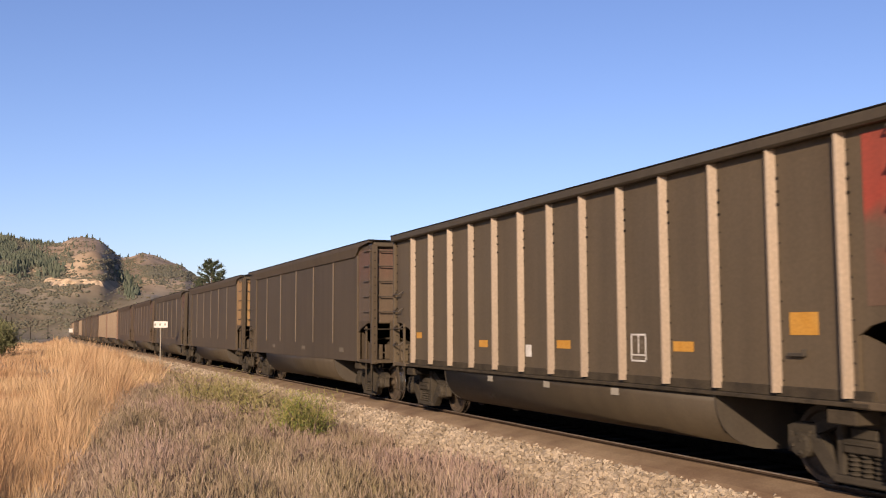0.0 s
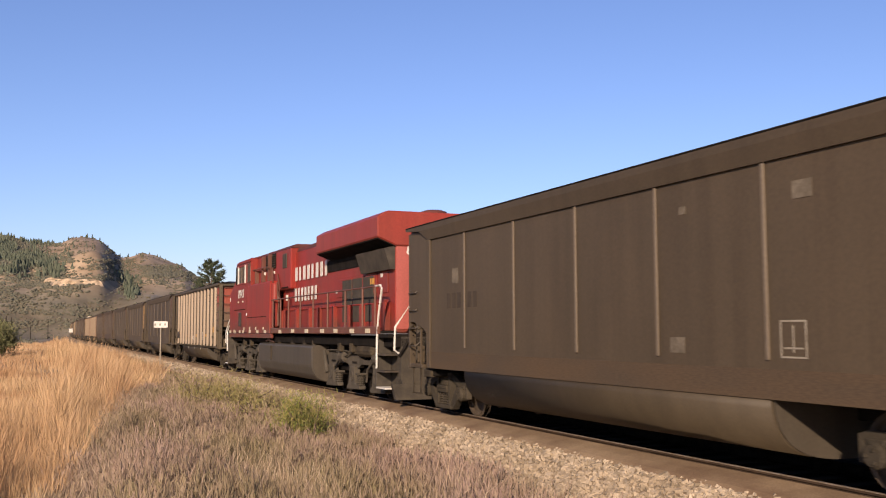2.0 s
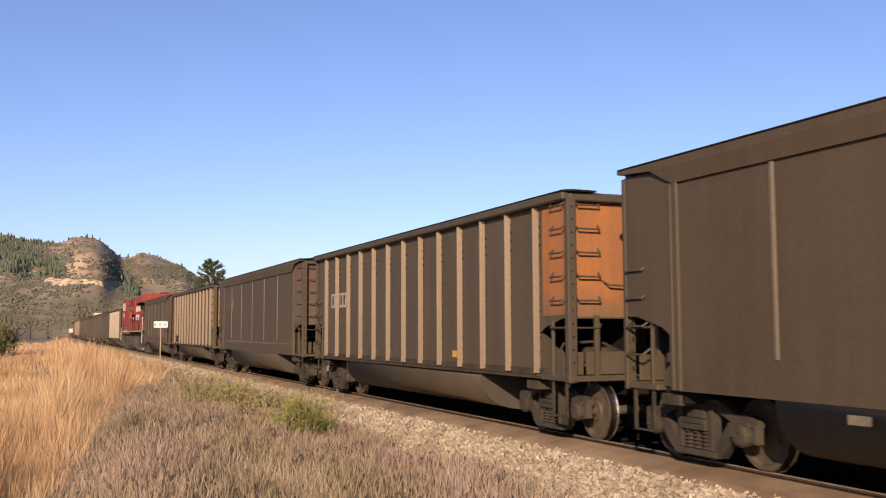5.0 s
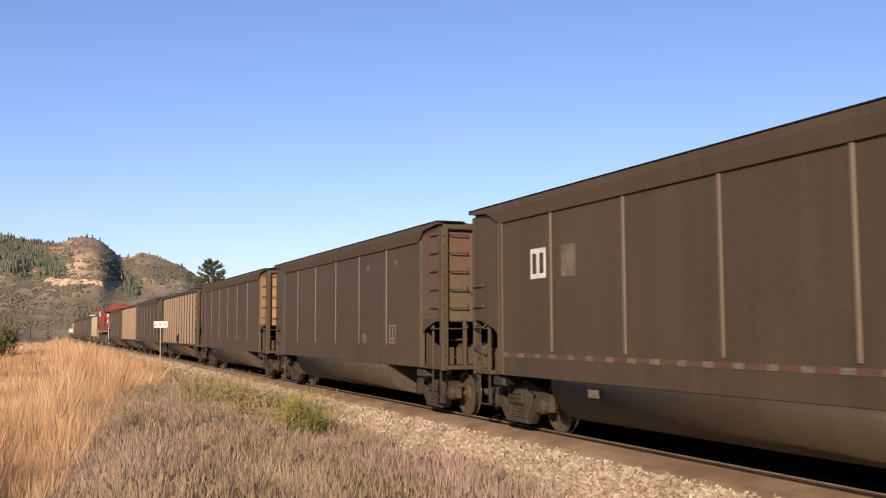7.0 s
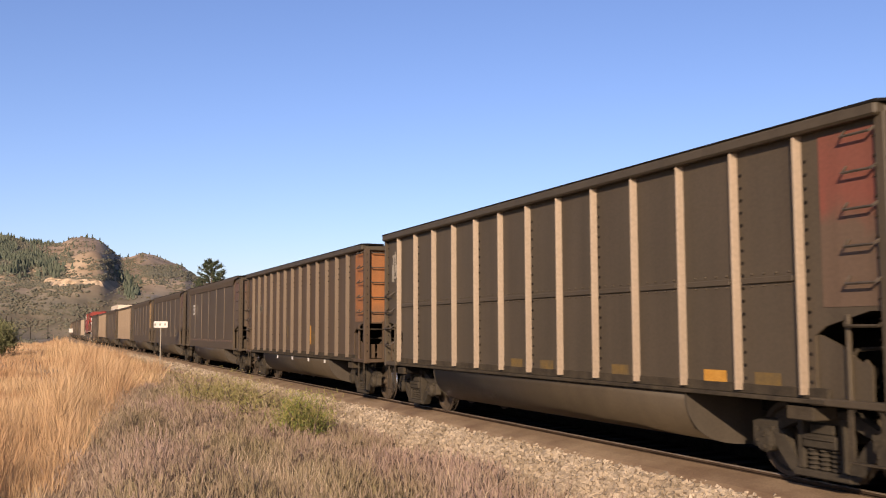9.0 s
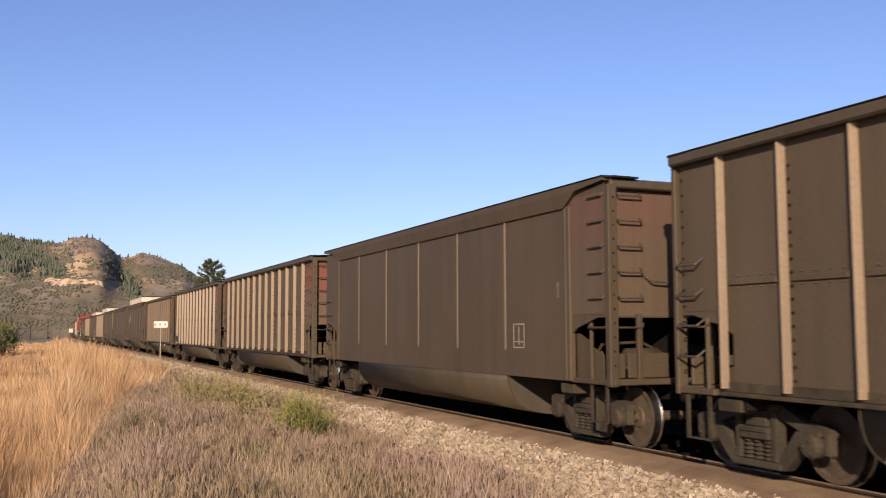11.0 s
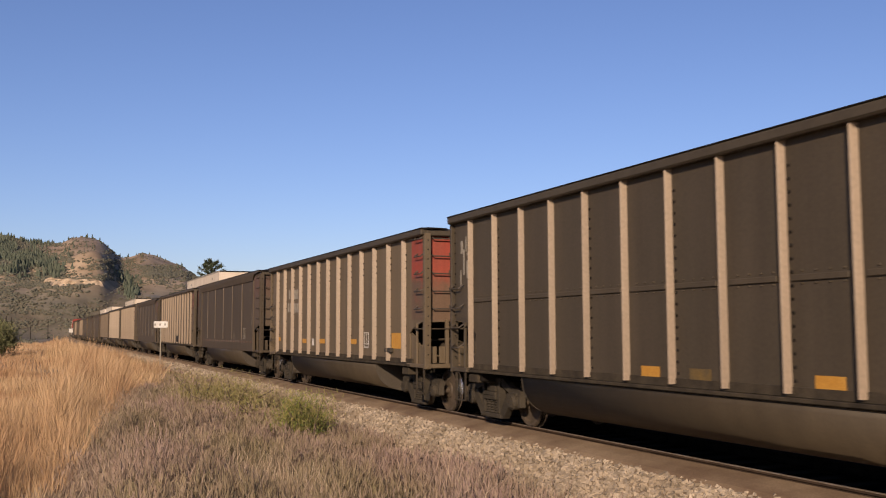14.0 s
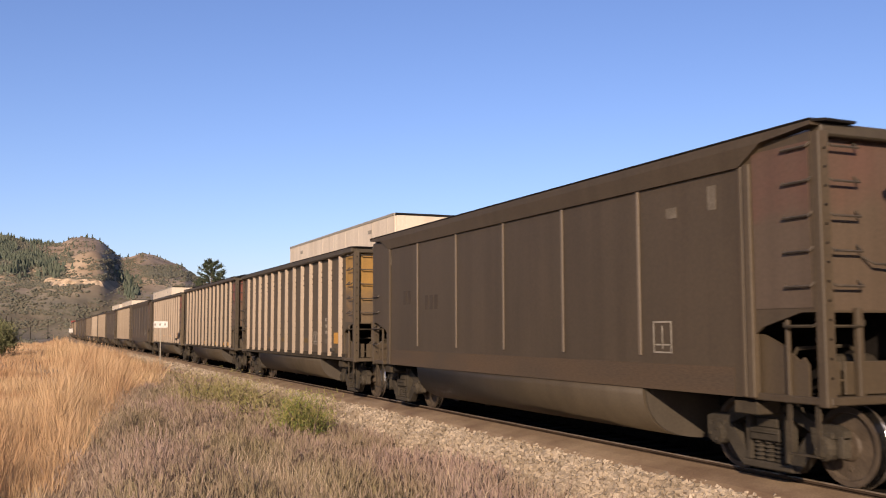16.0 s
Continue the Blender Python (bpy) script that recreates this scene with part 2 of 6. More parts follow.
def rod(bm, points, r, sides=6):
    """A round bar through points."""
    pts = [Vector(p) for p in points]
    rings = []
    for i, p in enumerate(pts):
        d = (pts[min(i + 1, len(pts) - 1)] - pts[max(i - 1, 0)]).normalized()
        ref = Vector((0, 0, 1)) if abs(d.z) < 0.9 else Vector((1, 0, 0))
        a = d.cross(ref).normalized()
        b = d.cross(a)
        rings.append([bm.verts.new(p + a * r * math.cos(2 * math.pi * k / sides) + b * r * math.sin(2 * math.pi * k / sides)) for k in range(sides)])
    for r0, r1 in zip(rings, rings[1:]):
        for k in range(sides):
            bm.faces.new((r0[k], r0[(k + 1) % sides], r1[(k + 1) % sides], r1[k]))
    bm.faces.new(rings[0])
    bm.faces.new(rings[-1][::-1])
    bmesh.ops.recalc_face_normals(bm, faces=bm.faces[:])
    return bm


def lathe(bm, profile, axis="x", steps=24, centre=(0, 0, 0), caps=True):
    """Turn a profile of (along, radius) round an axis; it closes at both ends."""
    rings = []
    for a, r in profile:
        ring = []
        for k in range(steps):
            t = 2 * math.pi * k / steps
            p = {"x": (a, r * math.cos(t), r * math.sin(t)), "y": (r * math.cos(t), a, r * math.sin(t)), "z": (r * math.cos(t), r * math.sin(t), a)}[axis]
            ring.append(bm.verts.new(Vector(p) + Vector(centre)))
        rings.append(ring)
    for r0, r1 in zip(rings, rings[1:]):
        for k in range(steps):
            bm.faces.new((r0[k], r0[(k + 1) % steps], r1[(k + 1) % steps], r1[k]))
    if caps:
        bm.faces.new(rings[0])
        bm.faces.new(rings[-1])
    bmesh.ops.recalc_face_normals(bm, faces=bm.faces[:])
    return bm


def raw_mesh(name, verts, faces, material):
    me = bpy.data.meshes.new(name)
    me.from_pydata(verts, [], faces)
    me.materials.append(material)
    return new(name, me)

# ---------- the ground: one sheet from the camera to the hills ----------
def smooth(a, b, v):
    t = min(1.0, max(0.0, (v - a) / (b - a)))
    return t * t * (3 - 2 * t)


def grass_edge(y):
    """Where the weeds of the bank end and the golden grass of the field begins."""
    return -0.1 + 0.13 * (y - 12.0) if y < 52 else 5.1 + (line_x(y) - TRACK_X) + 0.004 * (y - 52)


SKYLINE = ((-60, 0.0300), (-30, 0.0700), (-10, 0.0980), (-1.96, 0.0908), (-1.34, 0.0893), (-0.62, 0.0860), (0.02, 0.0850), (0.54, 0.0848), (1.18, 0.0860), (1.71, 0.0912), (2.24, 0.0926), (2.81, 0.0918), (3.24, 0.0893), (3.70, 0.0830), (4.04, 0.0779), (4.48, 0.0747), (4.94, 0.0760), (5.49, 0.0791), (6.05, 0.0776), (6.62, 0.0738), (7.31, 0.0697), (7.89, 0.0657), (8.25, 0.0606), (9.3, 0.0490), (11, 0.0360), (14, 0.0180), (20, 0.0060), (60, 0.0000))


def ridge(az):
    """Elevation of the skyline, in radians, by azimuth from the line of the track (degrees, to the right)."""
    for (a, ea), (b, eb) in zip(SKYLINE, SKYLINE[1:]):
        if a <= az < b:
            return ea + (eb - ea) * (az - a) / (b - a)
    return 0.0


def ground_z(x, y):
    u = line_x(y) - x if y > -400 else TRACK_X - x
    if u > 0:
        bank = -0.72 + 0.32 * smooth(5.5, 8.0, u)
        field = -1.15
        k = smooth(-0.6, 1.6, x - grass_edge(y))
        z = field + (bank - field) * k
        z += 0.06 * noise.noise(Vector((x * 0.7, y * 0.5, 0)))
    else:
        z = -0.62 - 0.9 * smooth(8.0, 13.0, -u)
    if -3.6 < u < 0.5 + 0.0 or -8.2 < u <= 0.5:
        z = min(z, -0.7)
    d = math.hypot(x, y)
    if d > 110:
        az = math.degrees(math.atan2(x, y))
        top = ridge(az) * 790
        share = 0.19 * smooth(225, 322, d) + 0.11 * smooth(345, 400, d) + 0.20 * smooth(410, 480, d) + 0.50 * smooth(470, 780, d)
        spur = noise.fractal(Vector((az * 0.30, d * 0.0035, 3.0)), 1.0, 2.1, 3)
        rough = noise.fractal(Vector((x * 0.012, y * 0.012, 7.0)), 1.0, 2.1, 3)
        away = 1 - smooth(560, 730, d)
        if d < 520:
            off = x - line_x(y) - 2.0
            lane = smooth(9, 24, off) + smooth(9, 70, -off)
            share *= lane + (1 - lane) * smooth(355, 420, d)
        high = smooth(0.01, 0.06, ridge(az))
        z += top * share * (1.0 - 0.55 * smooth(850, 2600, d)) + (3.4 * spur + 1.0 * rough) * smooth(240, 430, d) * away * high
        z += 6.5 * knoll(az, d) - 1.7 * gully(az, d) * (1 - smooth(700, 780, d))
    return z


def knoll(az, d):
    """The bare round hillock at the foot of the slope."""
    return math.exp(-((az - 3.1) / 1.0) ** 2 - ((d - 452) / 40) ** 2)


def gully(az, d):
    """The wooded cleft that runs down between the two peaks."""
    return math.exp(-((az - 4.15 - (780 - d) * 0.0030) / 0.75) ** 2) * smooth(410, 500, d)


def ground_material():
    mat, nt, bsdf = nodes_of("dry_grass_soil_and_scrub", 0.95)
    near = ramp(nt, noise_node(nt, 0.9, 6), [(0.35, (0.240, 0.168, 0.100)), (0.65, (0.360, 0.256, 0.152))])
    hill = ramp(nt, noise_node(nt, 0.016, 9, "Object", (1, 0.7, 1.6)), [(0.36, (0.209, 0.157, 0.104)), (0.45, (0.299, 0.212, 0.136)), (0.56, (0.383, 0.275, 0.167)), (0.68, (0.445, 0.331, 0.216))])
    sep = nt.nodes.new("ShaderNodeSeparateXYZ")
    tz = nt.nodes.new("ShaderNodeTexCoord")
    nt.links.new(tz.outputs["Object"], sep.inputs[0])
    foot = nt.nodes.new("ShaderNodeMapRange")
    foot.inputs["From Min"].default_value, foot.inputs["From Max"].default_value = 14, 27
    nt.links.new(sep.outputs[2], foot.inputs["Value"])
    sage = ramp(nt, noise_node(nt, 0.05, 6, "Object", (1, 0.5, 2)), [(0.36, (0.130, 0.113, 0.081)), (0.52, (0.175, 0.150, 0.104)), (0.66, (0.233, 0.188, 0.127))])
    hill = mix(nt, foot.outputs[0], sage, hill)
    growth = ramp(nt, noise_node(nt, 0.030, 7, "Object", (1, 0.45, 1.8)), [(0.44, (1.0, 1.0, 1.0)), (0.60, (0.60, 0.575, 0.53))])
    hill = mix(nt, 1.0, hill, growth, "MULTIPLY")
    fine = ramp(nt, noise_node(nt, 0.18, 6), [(0.35, (0.80, 0.78, 0.76)), (0.60, (1.0, 1.0, 1.0))])
    hill = mix(nt, 1.0, hill, fine, "MULTIPLY")
    tc = nt.nodes.new("ShaderNodeTexCoord")
    length = nt.nodes.new("ShaderNodeVectorMath")
    length.operation = "LENGTH"
    nt.links.new(tc.outputs["Object"], length.inputs[0])
    rng = nt.nodes.new("ShaderNodeMapRange")
    rng.inputs["From Min"].default_value, rng.inputs["From Max"].default_value = 210, 300
    nt.links.new(length.outputs["Value"], rng.inputs["Value"])
    nt.links.new(mix(nt, rng.outputs[0], near, hill), bsdf.inputs["Base Color"])
    bump(nt, bsdf, noise_node(nt, 6, 6), 0.6, 0.05)
    return mat


def build_ground():
    radii = [0.0] + [1.0 * 1.045 ** i for i in range(190)]
    radii = [r for r in radii if r < 215] + [215 + 7.0 * k for k in range(88)] + [835 * 1.06 ** k for k in range(23)] + [3200]
    angles, a = [], -180.0
    while a < 180:
        angles.append(a)
        a += 0.22 if -14 <= a < 50 else 4.0
    verts, faces, n = [(0, 0, ground_z(0, 0))], [], len(angles)
    for r in radii[1:]:
        for g in angles:
            x, y = r * math.sin(radians(g)), r * math.cos(radians(g))
            verts.append((x, y, ground_z(x, y)))
    for k in range(n):
        faces.append((0, 1 + (k + 1) % n, 1 + k))
    for i in range(len(radii) - 2):
        for k in range(n):
            p, q = 1 + i * n + k, 1 + i * n + (k + 1) % n
            faces.append((p, q, q + n, p + n))
    ob = raw_mesh("ground", verts, faces, ground_material())
    ob.data.polygons.foreach_set("use_smooth", [True] * len(ob.data.polygons))
    return tagged(ob, "dry grassy ground rising to scrub-covered brown hills", "ground", kind="structure")


build_ground()


def strip(name, section, s0, s1, step, material, base, label, category):
    """Sweep a cross-section of (u, z) along the line; it opens upwards, so both ends stay open."""
    verts, faces, rows = [], [], []
    s = s0
    while s <= s1:
        row = []
        for u, z in section:
            row.append(len(verts))
            verts.append((line_x(s, base) + u, s, z))
        rows.append(row)
        s += step
    for a, b in zip(rows, rows[1:]):
        for k in range(len(section) - 1):
            faces.append((a[k], a[k + 1], b[k + 1], b[k])[::-1])
    ob = raw_mesh(name, verts, faces, material)
    return tagged(ob, label, category, kind="structure")


strip("ballast", [(-3.3, -0.95), (-2.5, -0.62), (-1.75, -0.24), (-1.4, -0.19), (-1.3, -0.26)],
      -60, 460, 2.0, M["ballast"], TRACK_X, "pale crushed stone ballast shoulder", "ballast")
strip("dust_strip", [(-1.50, -0.24), (-1.30, -0.135), (-1.1, -0.085), (-0.83, -0.05), (-0.80, -0.052), (-0.795, -0.17)],
      -60, 460, 1.0, M["sand"], TRACK_X, "tan sand and fines banked against the rail", "ballast")
strip("inner_ballast", [(-1.3, -0.25), (1.3, -0.2), (2.3, -0.26), (3.2, -0.2), (5.8, -0.2), (6.4, -0.3), (7.6, -0.95)],
      -60, 460, 2.0, M["coal_dust_shade"], TRACK_X, "stone bed under two tracks, black from coal dust and painted shade", "ballast")
strip("track_bed", [(-0.70, -0.168), (-0.5, -0.15), (0.5, -0.15), (0.70, -0.168)], -60, 460, 2.0, M["coal_dust_shade"], TRACK_X, "stone bed between the rails, black from coal dust and painted shade", "ballast")


def build_track(base, label):
    track = thing("railway_track", label, "railway track", kind="structure")
    # all rails but the nearest are black, standing for shade under the train
    for side in (-0.7525, 0.7525):
        for nm, sec, mat in (("rail", [(-0.07, -0.172), (-0.07, -0.155), (-0.012, -0.14), (-0.010, -0.045), (-0.036, -0.03), (-0.036, -0.004)], "rail"),):
            full = sec + [(-u, z) for u, z in sec[::-1]]
            full = [(u + side, z) for u, z in full]
            r = strip(nm, full, -60, 460, 2.0, M["rail" if side < 0 and base == TRACK_X else "coal_dust_shade"], base, "rusty steel rail", "rail")
            del r["category"], r["kind"]
            r.parent = track
        top = strip("rail_head", [(side - 0.035, -0.0035), (side - 0.03, 0.0), (side + 0.03, 0.0), (side + 0.035, -0.0035)], -60, 460, 2.0, M["rail_top" if side < 0 and base == TRACK_X else "coal_dust_shade"], base, "worn rail head", "rail")
        del top["category"], top["kind"]
        top.parent = track
    return track


tracks = [build_track(TRACK_X, "rusty steel rails on timber ties in ballast"), build_track(SECOND_X, "second track beyond the coal train")]


def build_ties(track, base, lo, hi):
    tie = None
    s, rnd = lo, random.Random(4)
    while s < hi:
        m = line_pose(s, base) @ pose(rnd.uniform(-0.03, 0.03), 0, -0.14, 0, 0, rnd.uniform(-1.2, 1.2))
        if tie is None:
            tie = part("tie", boxes((-1.05, 1.28, -0.115, 0.115, -0.16, 0.0), bevel=0.012), M["tie"], track)
            tie.matrix_basis = m
        else:
            twin("tie", tie, track, m)
        s += 0.54


build_ties(tracks[0], TRACK_X, 2, 50)

# ---------- rolling stock: shared running gear ----------
WHEEL_R, HALF_W, CAR_L, LOCO_L = 0.457, 1.6, 16.2, 22.46


def wheelset(parent, y, r=WHEEL_R, name="wheelset", mat="wheel"):
    bm = bmesh.new()
    for sx in (-1, 1):
        # plate, hub, tread and flange of one wheel
        prof = [(0.80, 0.09), (0.795, 0.15), (0.765, 0.17), (0.755, r - 0.09), (0.80, r - 0.07), (0.80, r - 0.012), (0.72, r), (0.675, r + 0.012), (0.668, r + 0.028), (0.655, r + 0.025), (0.655, r - 0.08), (0.70, r - 0.1), (0.70, 0.15), (0.66, 0.09)]
        lathe(bm, [(sx * a, q) for a, q in prof], "x", 28)
    lathe(bm, [(-1.08, 0.06), (-1.06, 0.075), (1.06, 0.075), (1.08, 0.06)], "x", 10)
    # spots of grease and casting marks that turn with the wheel
    for sx in (-1, 1):
        for k in range(3):
            t = k * 2.1
            box(bm, sx * 0.757 - 0.012, sx * 0.757 + 0.012, 0.24 * math.cos(t) - 0.03, 0.24 * math.cos(t) + 0.03, 0.24 * math.sin(t) - 0.03, 0.24 * math.sin(t) + 0.03)
    ws = part(name, bm, M[mat], parent, "brown steel wheelset")
    ws.matrix_basis = pose(0, y, r)
    for sx in (-1, 1):
        ring = lathe(bmesh.new(), [(sx * 0.792, r - 0.008), (sx * 0.72, r + 0.002), (sx * 0.68, r + 0.012), (sx * 0.66, r + 0.03), (sx * 0.65, r + 0.02)], "x", 28, caps=False)
        part("tread", ring, M["tread"] if mat == "wheel" else M["under"], ws, "polished wheel tread")
    return ws


def coil(bm, x, y, z0, z1, r):
    """A coil spring, as a stack of turns."""
    n = 5
    for k in range(n):
        z = z0 + (z1 - z0) * (k + 0.5) / n
        h = (z1 - z0) / n * 0.36
        lathe(bm, [(z - h, r * 0.8), (z - h * 0.5, r), (z + h * 0.5, r), (z + h, r * 0.8)], "z", 10, (x, y, 0))
    lathe(bm, [(z0, r * 0.6), (z1, r * 0.6)], "z", 8, (x, y, 0))
    return bm


def span(a, b):
    return (min(a, b), max(a, b))


def freight_truck(parent, y, light=False):
    """Three-piece freight truck: two cast side frames, bolster, springs; the wheelsets are keyed."""
    truck = part("truck", boxes((-1.1, 1.1, -0.2, 0.2, 0.5, 0.78), (-0.35, 0.35, -0.35, 0.35, 0.62, 0.85), (-0.9, 0.9, -0.62, -0.5, 0.30, 0.42), (-0.9, 0.9, 0.5, 0.62, 0.30, 0.42), bevel=0.02), M["under"], parent, "cast steel freight truck")
    truck.matrix_basis = pose(0, y, 0)
    arch = [(-1.14, 0.57), (-1.14, 0.66), (-1.0, 0.71), (-0.74, 0.71), (-0.42, 0.87), (0.42, 0.87), (0.74, 0.71), (1.0, 0.71), (1.14, 0.66), (1.14, 0.57), (0.76, 0.57), (0.38, 0.72), (-0.38, 0.72), (-0.76, 0.57)]
    for sx in (-1, 1):
        # top arch, tension member, columns and jaws of the casting, open between them
        bm = prism(bmesh.new(), arch, sx * 0.99, sx * 1.11, "x")
        for sy in (-1, 1):
            prism(bm, [(sy * u, z) for u, z in ((0.80, 0.60), (0.64, 0.60), (0.40, 0.30), (0.30, 0.22), (0.30, 0.12), (0.46, 0.12), (0.60, 0.26), (0.80, 0.48))], sx * 0.995, sx * 1.13, "x")
            box(bm, *span(sx * 1.0, sx * 1.16), *span(sy * 0.27, sy * 0.36), 0.2, 0.78, 0.012)
            box(bm, *span(sx * 1.0, sx * 1.12), *span(sy * 1.05, sy * 1.14), 0.36, 0.60, 0.012)
            box(bm, *span(sx * 0.98, sx * 1.14), *span(sy * 0.77, sy * 1.01), 0.555, 0.63, 0.012)
        box(bm, *span(sx * 0.97, sx * 1.17), -0.42, 0.42, 0.115, 0.20, 0.015)
        box(bm, *span(sx * 1.05, sx * 1.15), -0.40, 0.40, 0.80, 0.875, 0.012)
        part("side_frame", bm, M["truck"], truck)
        for yy in () if light else (-0.17, 0.0, 0.17):
            part("spring", coil(bmesh.new(), sx * 1.08, yy, 0.20, 0.45, 0.078), M["truck"], truck)
        part("bolster_end", boxes((*span(sx * 1.0, sx * 1.19), -0.25, 0.25, 0.45, 0.60), (*span(sx * 1.0, sx * 1.15), -0.18, 0.18, 0.60, 0.72), (*span(sx * 1.1, sx * 1.21), -0.22, 0.22, 0.535, 0.56), bevel=0.014), M["truck"], truck)
        for yy in () if light else (-0.89, 0.89):
            bm = lathe(bmesh.new(), [(sx * 1.03, 0.145), (sx * 1.16, 0.145), (sx * 1.18, 0.12), (sx * 1.20, 0.115), (sx * 1.205, 0.04)], "x", 14, (0, yy, WHEEL_R))
            for q in range(3):
                box(bm, *span(sx * 1.2, sx * 1.225), yy + 0.075 * math.cos(q * 2.1) - 0.018, yy + 0.075 * math.cos(q * 2.1) + 0.018, WHEEL_R + 0.075 * math.sin(q * 2.1) - 0.018, WHEEL_R + 0.075 * math.sin(q * 2.1) + 0.018)
            part("bearing_cap", bm, M["truck"], truck)
    # brake beams
    bm = bmesh.new()
    for yy in (-0.38, 0.38):
        rod(bm, [(-0.8, yy, 0.36), (0.8, yy, 0.36)], 0.035)
    part("brake_beam", bm, M["dark"], truck)
    for yy in (-0.89, 0.89):
        wheelset(truck, yy)
    return truck


def coupler(parent, y, sign):
    bm = bmesh.new()
    box(bm, -0.09, 0.09, min(y - sign * 0.5, y - sign * 0.1), max(y - sign * 0.5, y - sign * 0.1), 0.74, 0.95, 0.02)
    box(bm, -0.16, 0.14, min(y - sign * 0.14, y - sign * 0.004), max(y - sign * 0.14, y - sign * 0.004), 0.70, 0.99, 0.04)
    rod(bm, [(0.12, y - sign * 0.3, 0.75), (0.25, y - sign * 0.1, 0.42), (0.1, y - sign * 0.01, 0.38)], 0.025)
    part("coupler", bm, M["dark"], parent, "grimy knuckle coupler with air hose")


def belly_section(w, z_top, z_bottom, n=10):
    """Outline (x, z) of the rounded tub under the sill."""
    pts = []
    for k in range(n + 1):
        t = math.pi * k / n
        c, s = math.cos(t), math.sin(t)
        pts.append((w * math.copysign(abs(c) ** 0.5, c), z_top - (z_top - z_bottom) * abs(s) ** 0.86))
    return pts


def heap(bm, seed, y0, y1, half, z_edge, rise):
    """The coal load: a lumpy heap inside the rim."""
    rnd = random.Random(seed)
    ny, nx, off = 46, 9, rnd.uniform(0, 90)
    rows = []
    for j in range(ny + 1):
        y = y0 + (y1 - y0) * j / ny
        row = []
        for i in range(nx + 1):
            x = -half + 2 * half * i / nx
            edge = min(1.0, (half - abs(x)) / 0.5) * min(1.0, min(y - y0, y1 - y) / 1.0)
            z = z_edge + 0.015 + rise * max(0.0, edge) * (0.55 + 0.8 * noise.noise(Vector((x * 1.1, y * 0.55, off)))) + 0.05 * noise.noise(Vector((x * 5, y * 5, off)))
            if i in (0, nx) or j in (0, ny):
                z = z_edge - 0.1
                x *= 0.93
            row.append(bm.verts.new((x, y, z)))
        rows.append(row)
    for a, b in zip(rows, rows[1:]):
        for i in range(nx):
            bm.faces.new((a[i], a[i + 1], b[i + 1], b[i]))
    return bm


TOP, TOP_S = 3.96, 4.005


SHORT = 0.36  # the front end is set back a little from the coupling


def at(sg, v):
    return sg * v if sg < 0 else v - SHORT


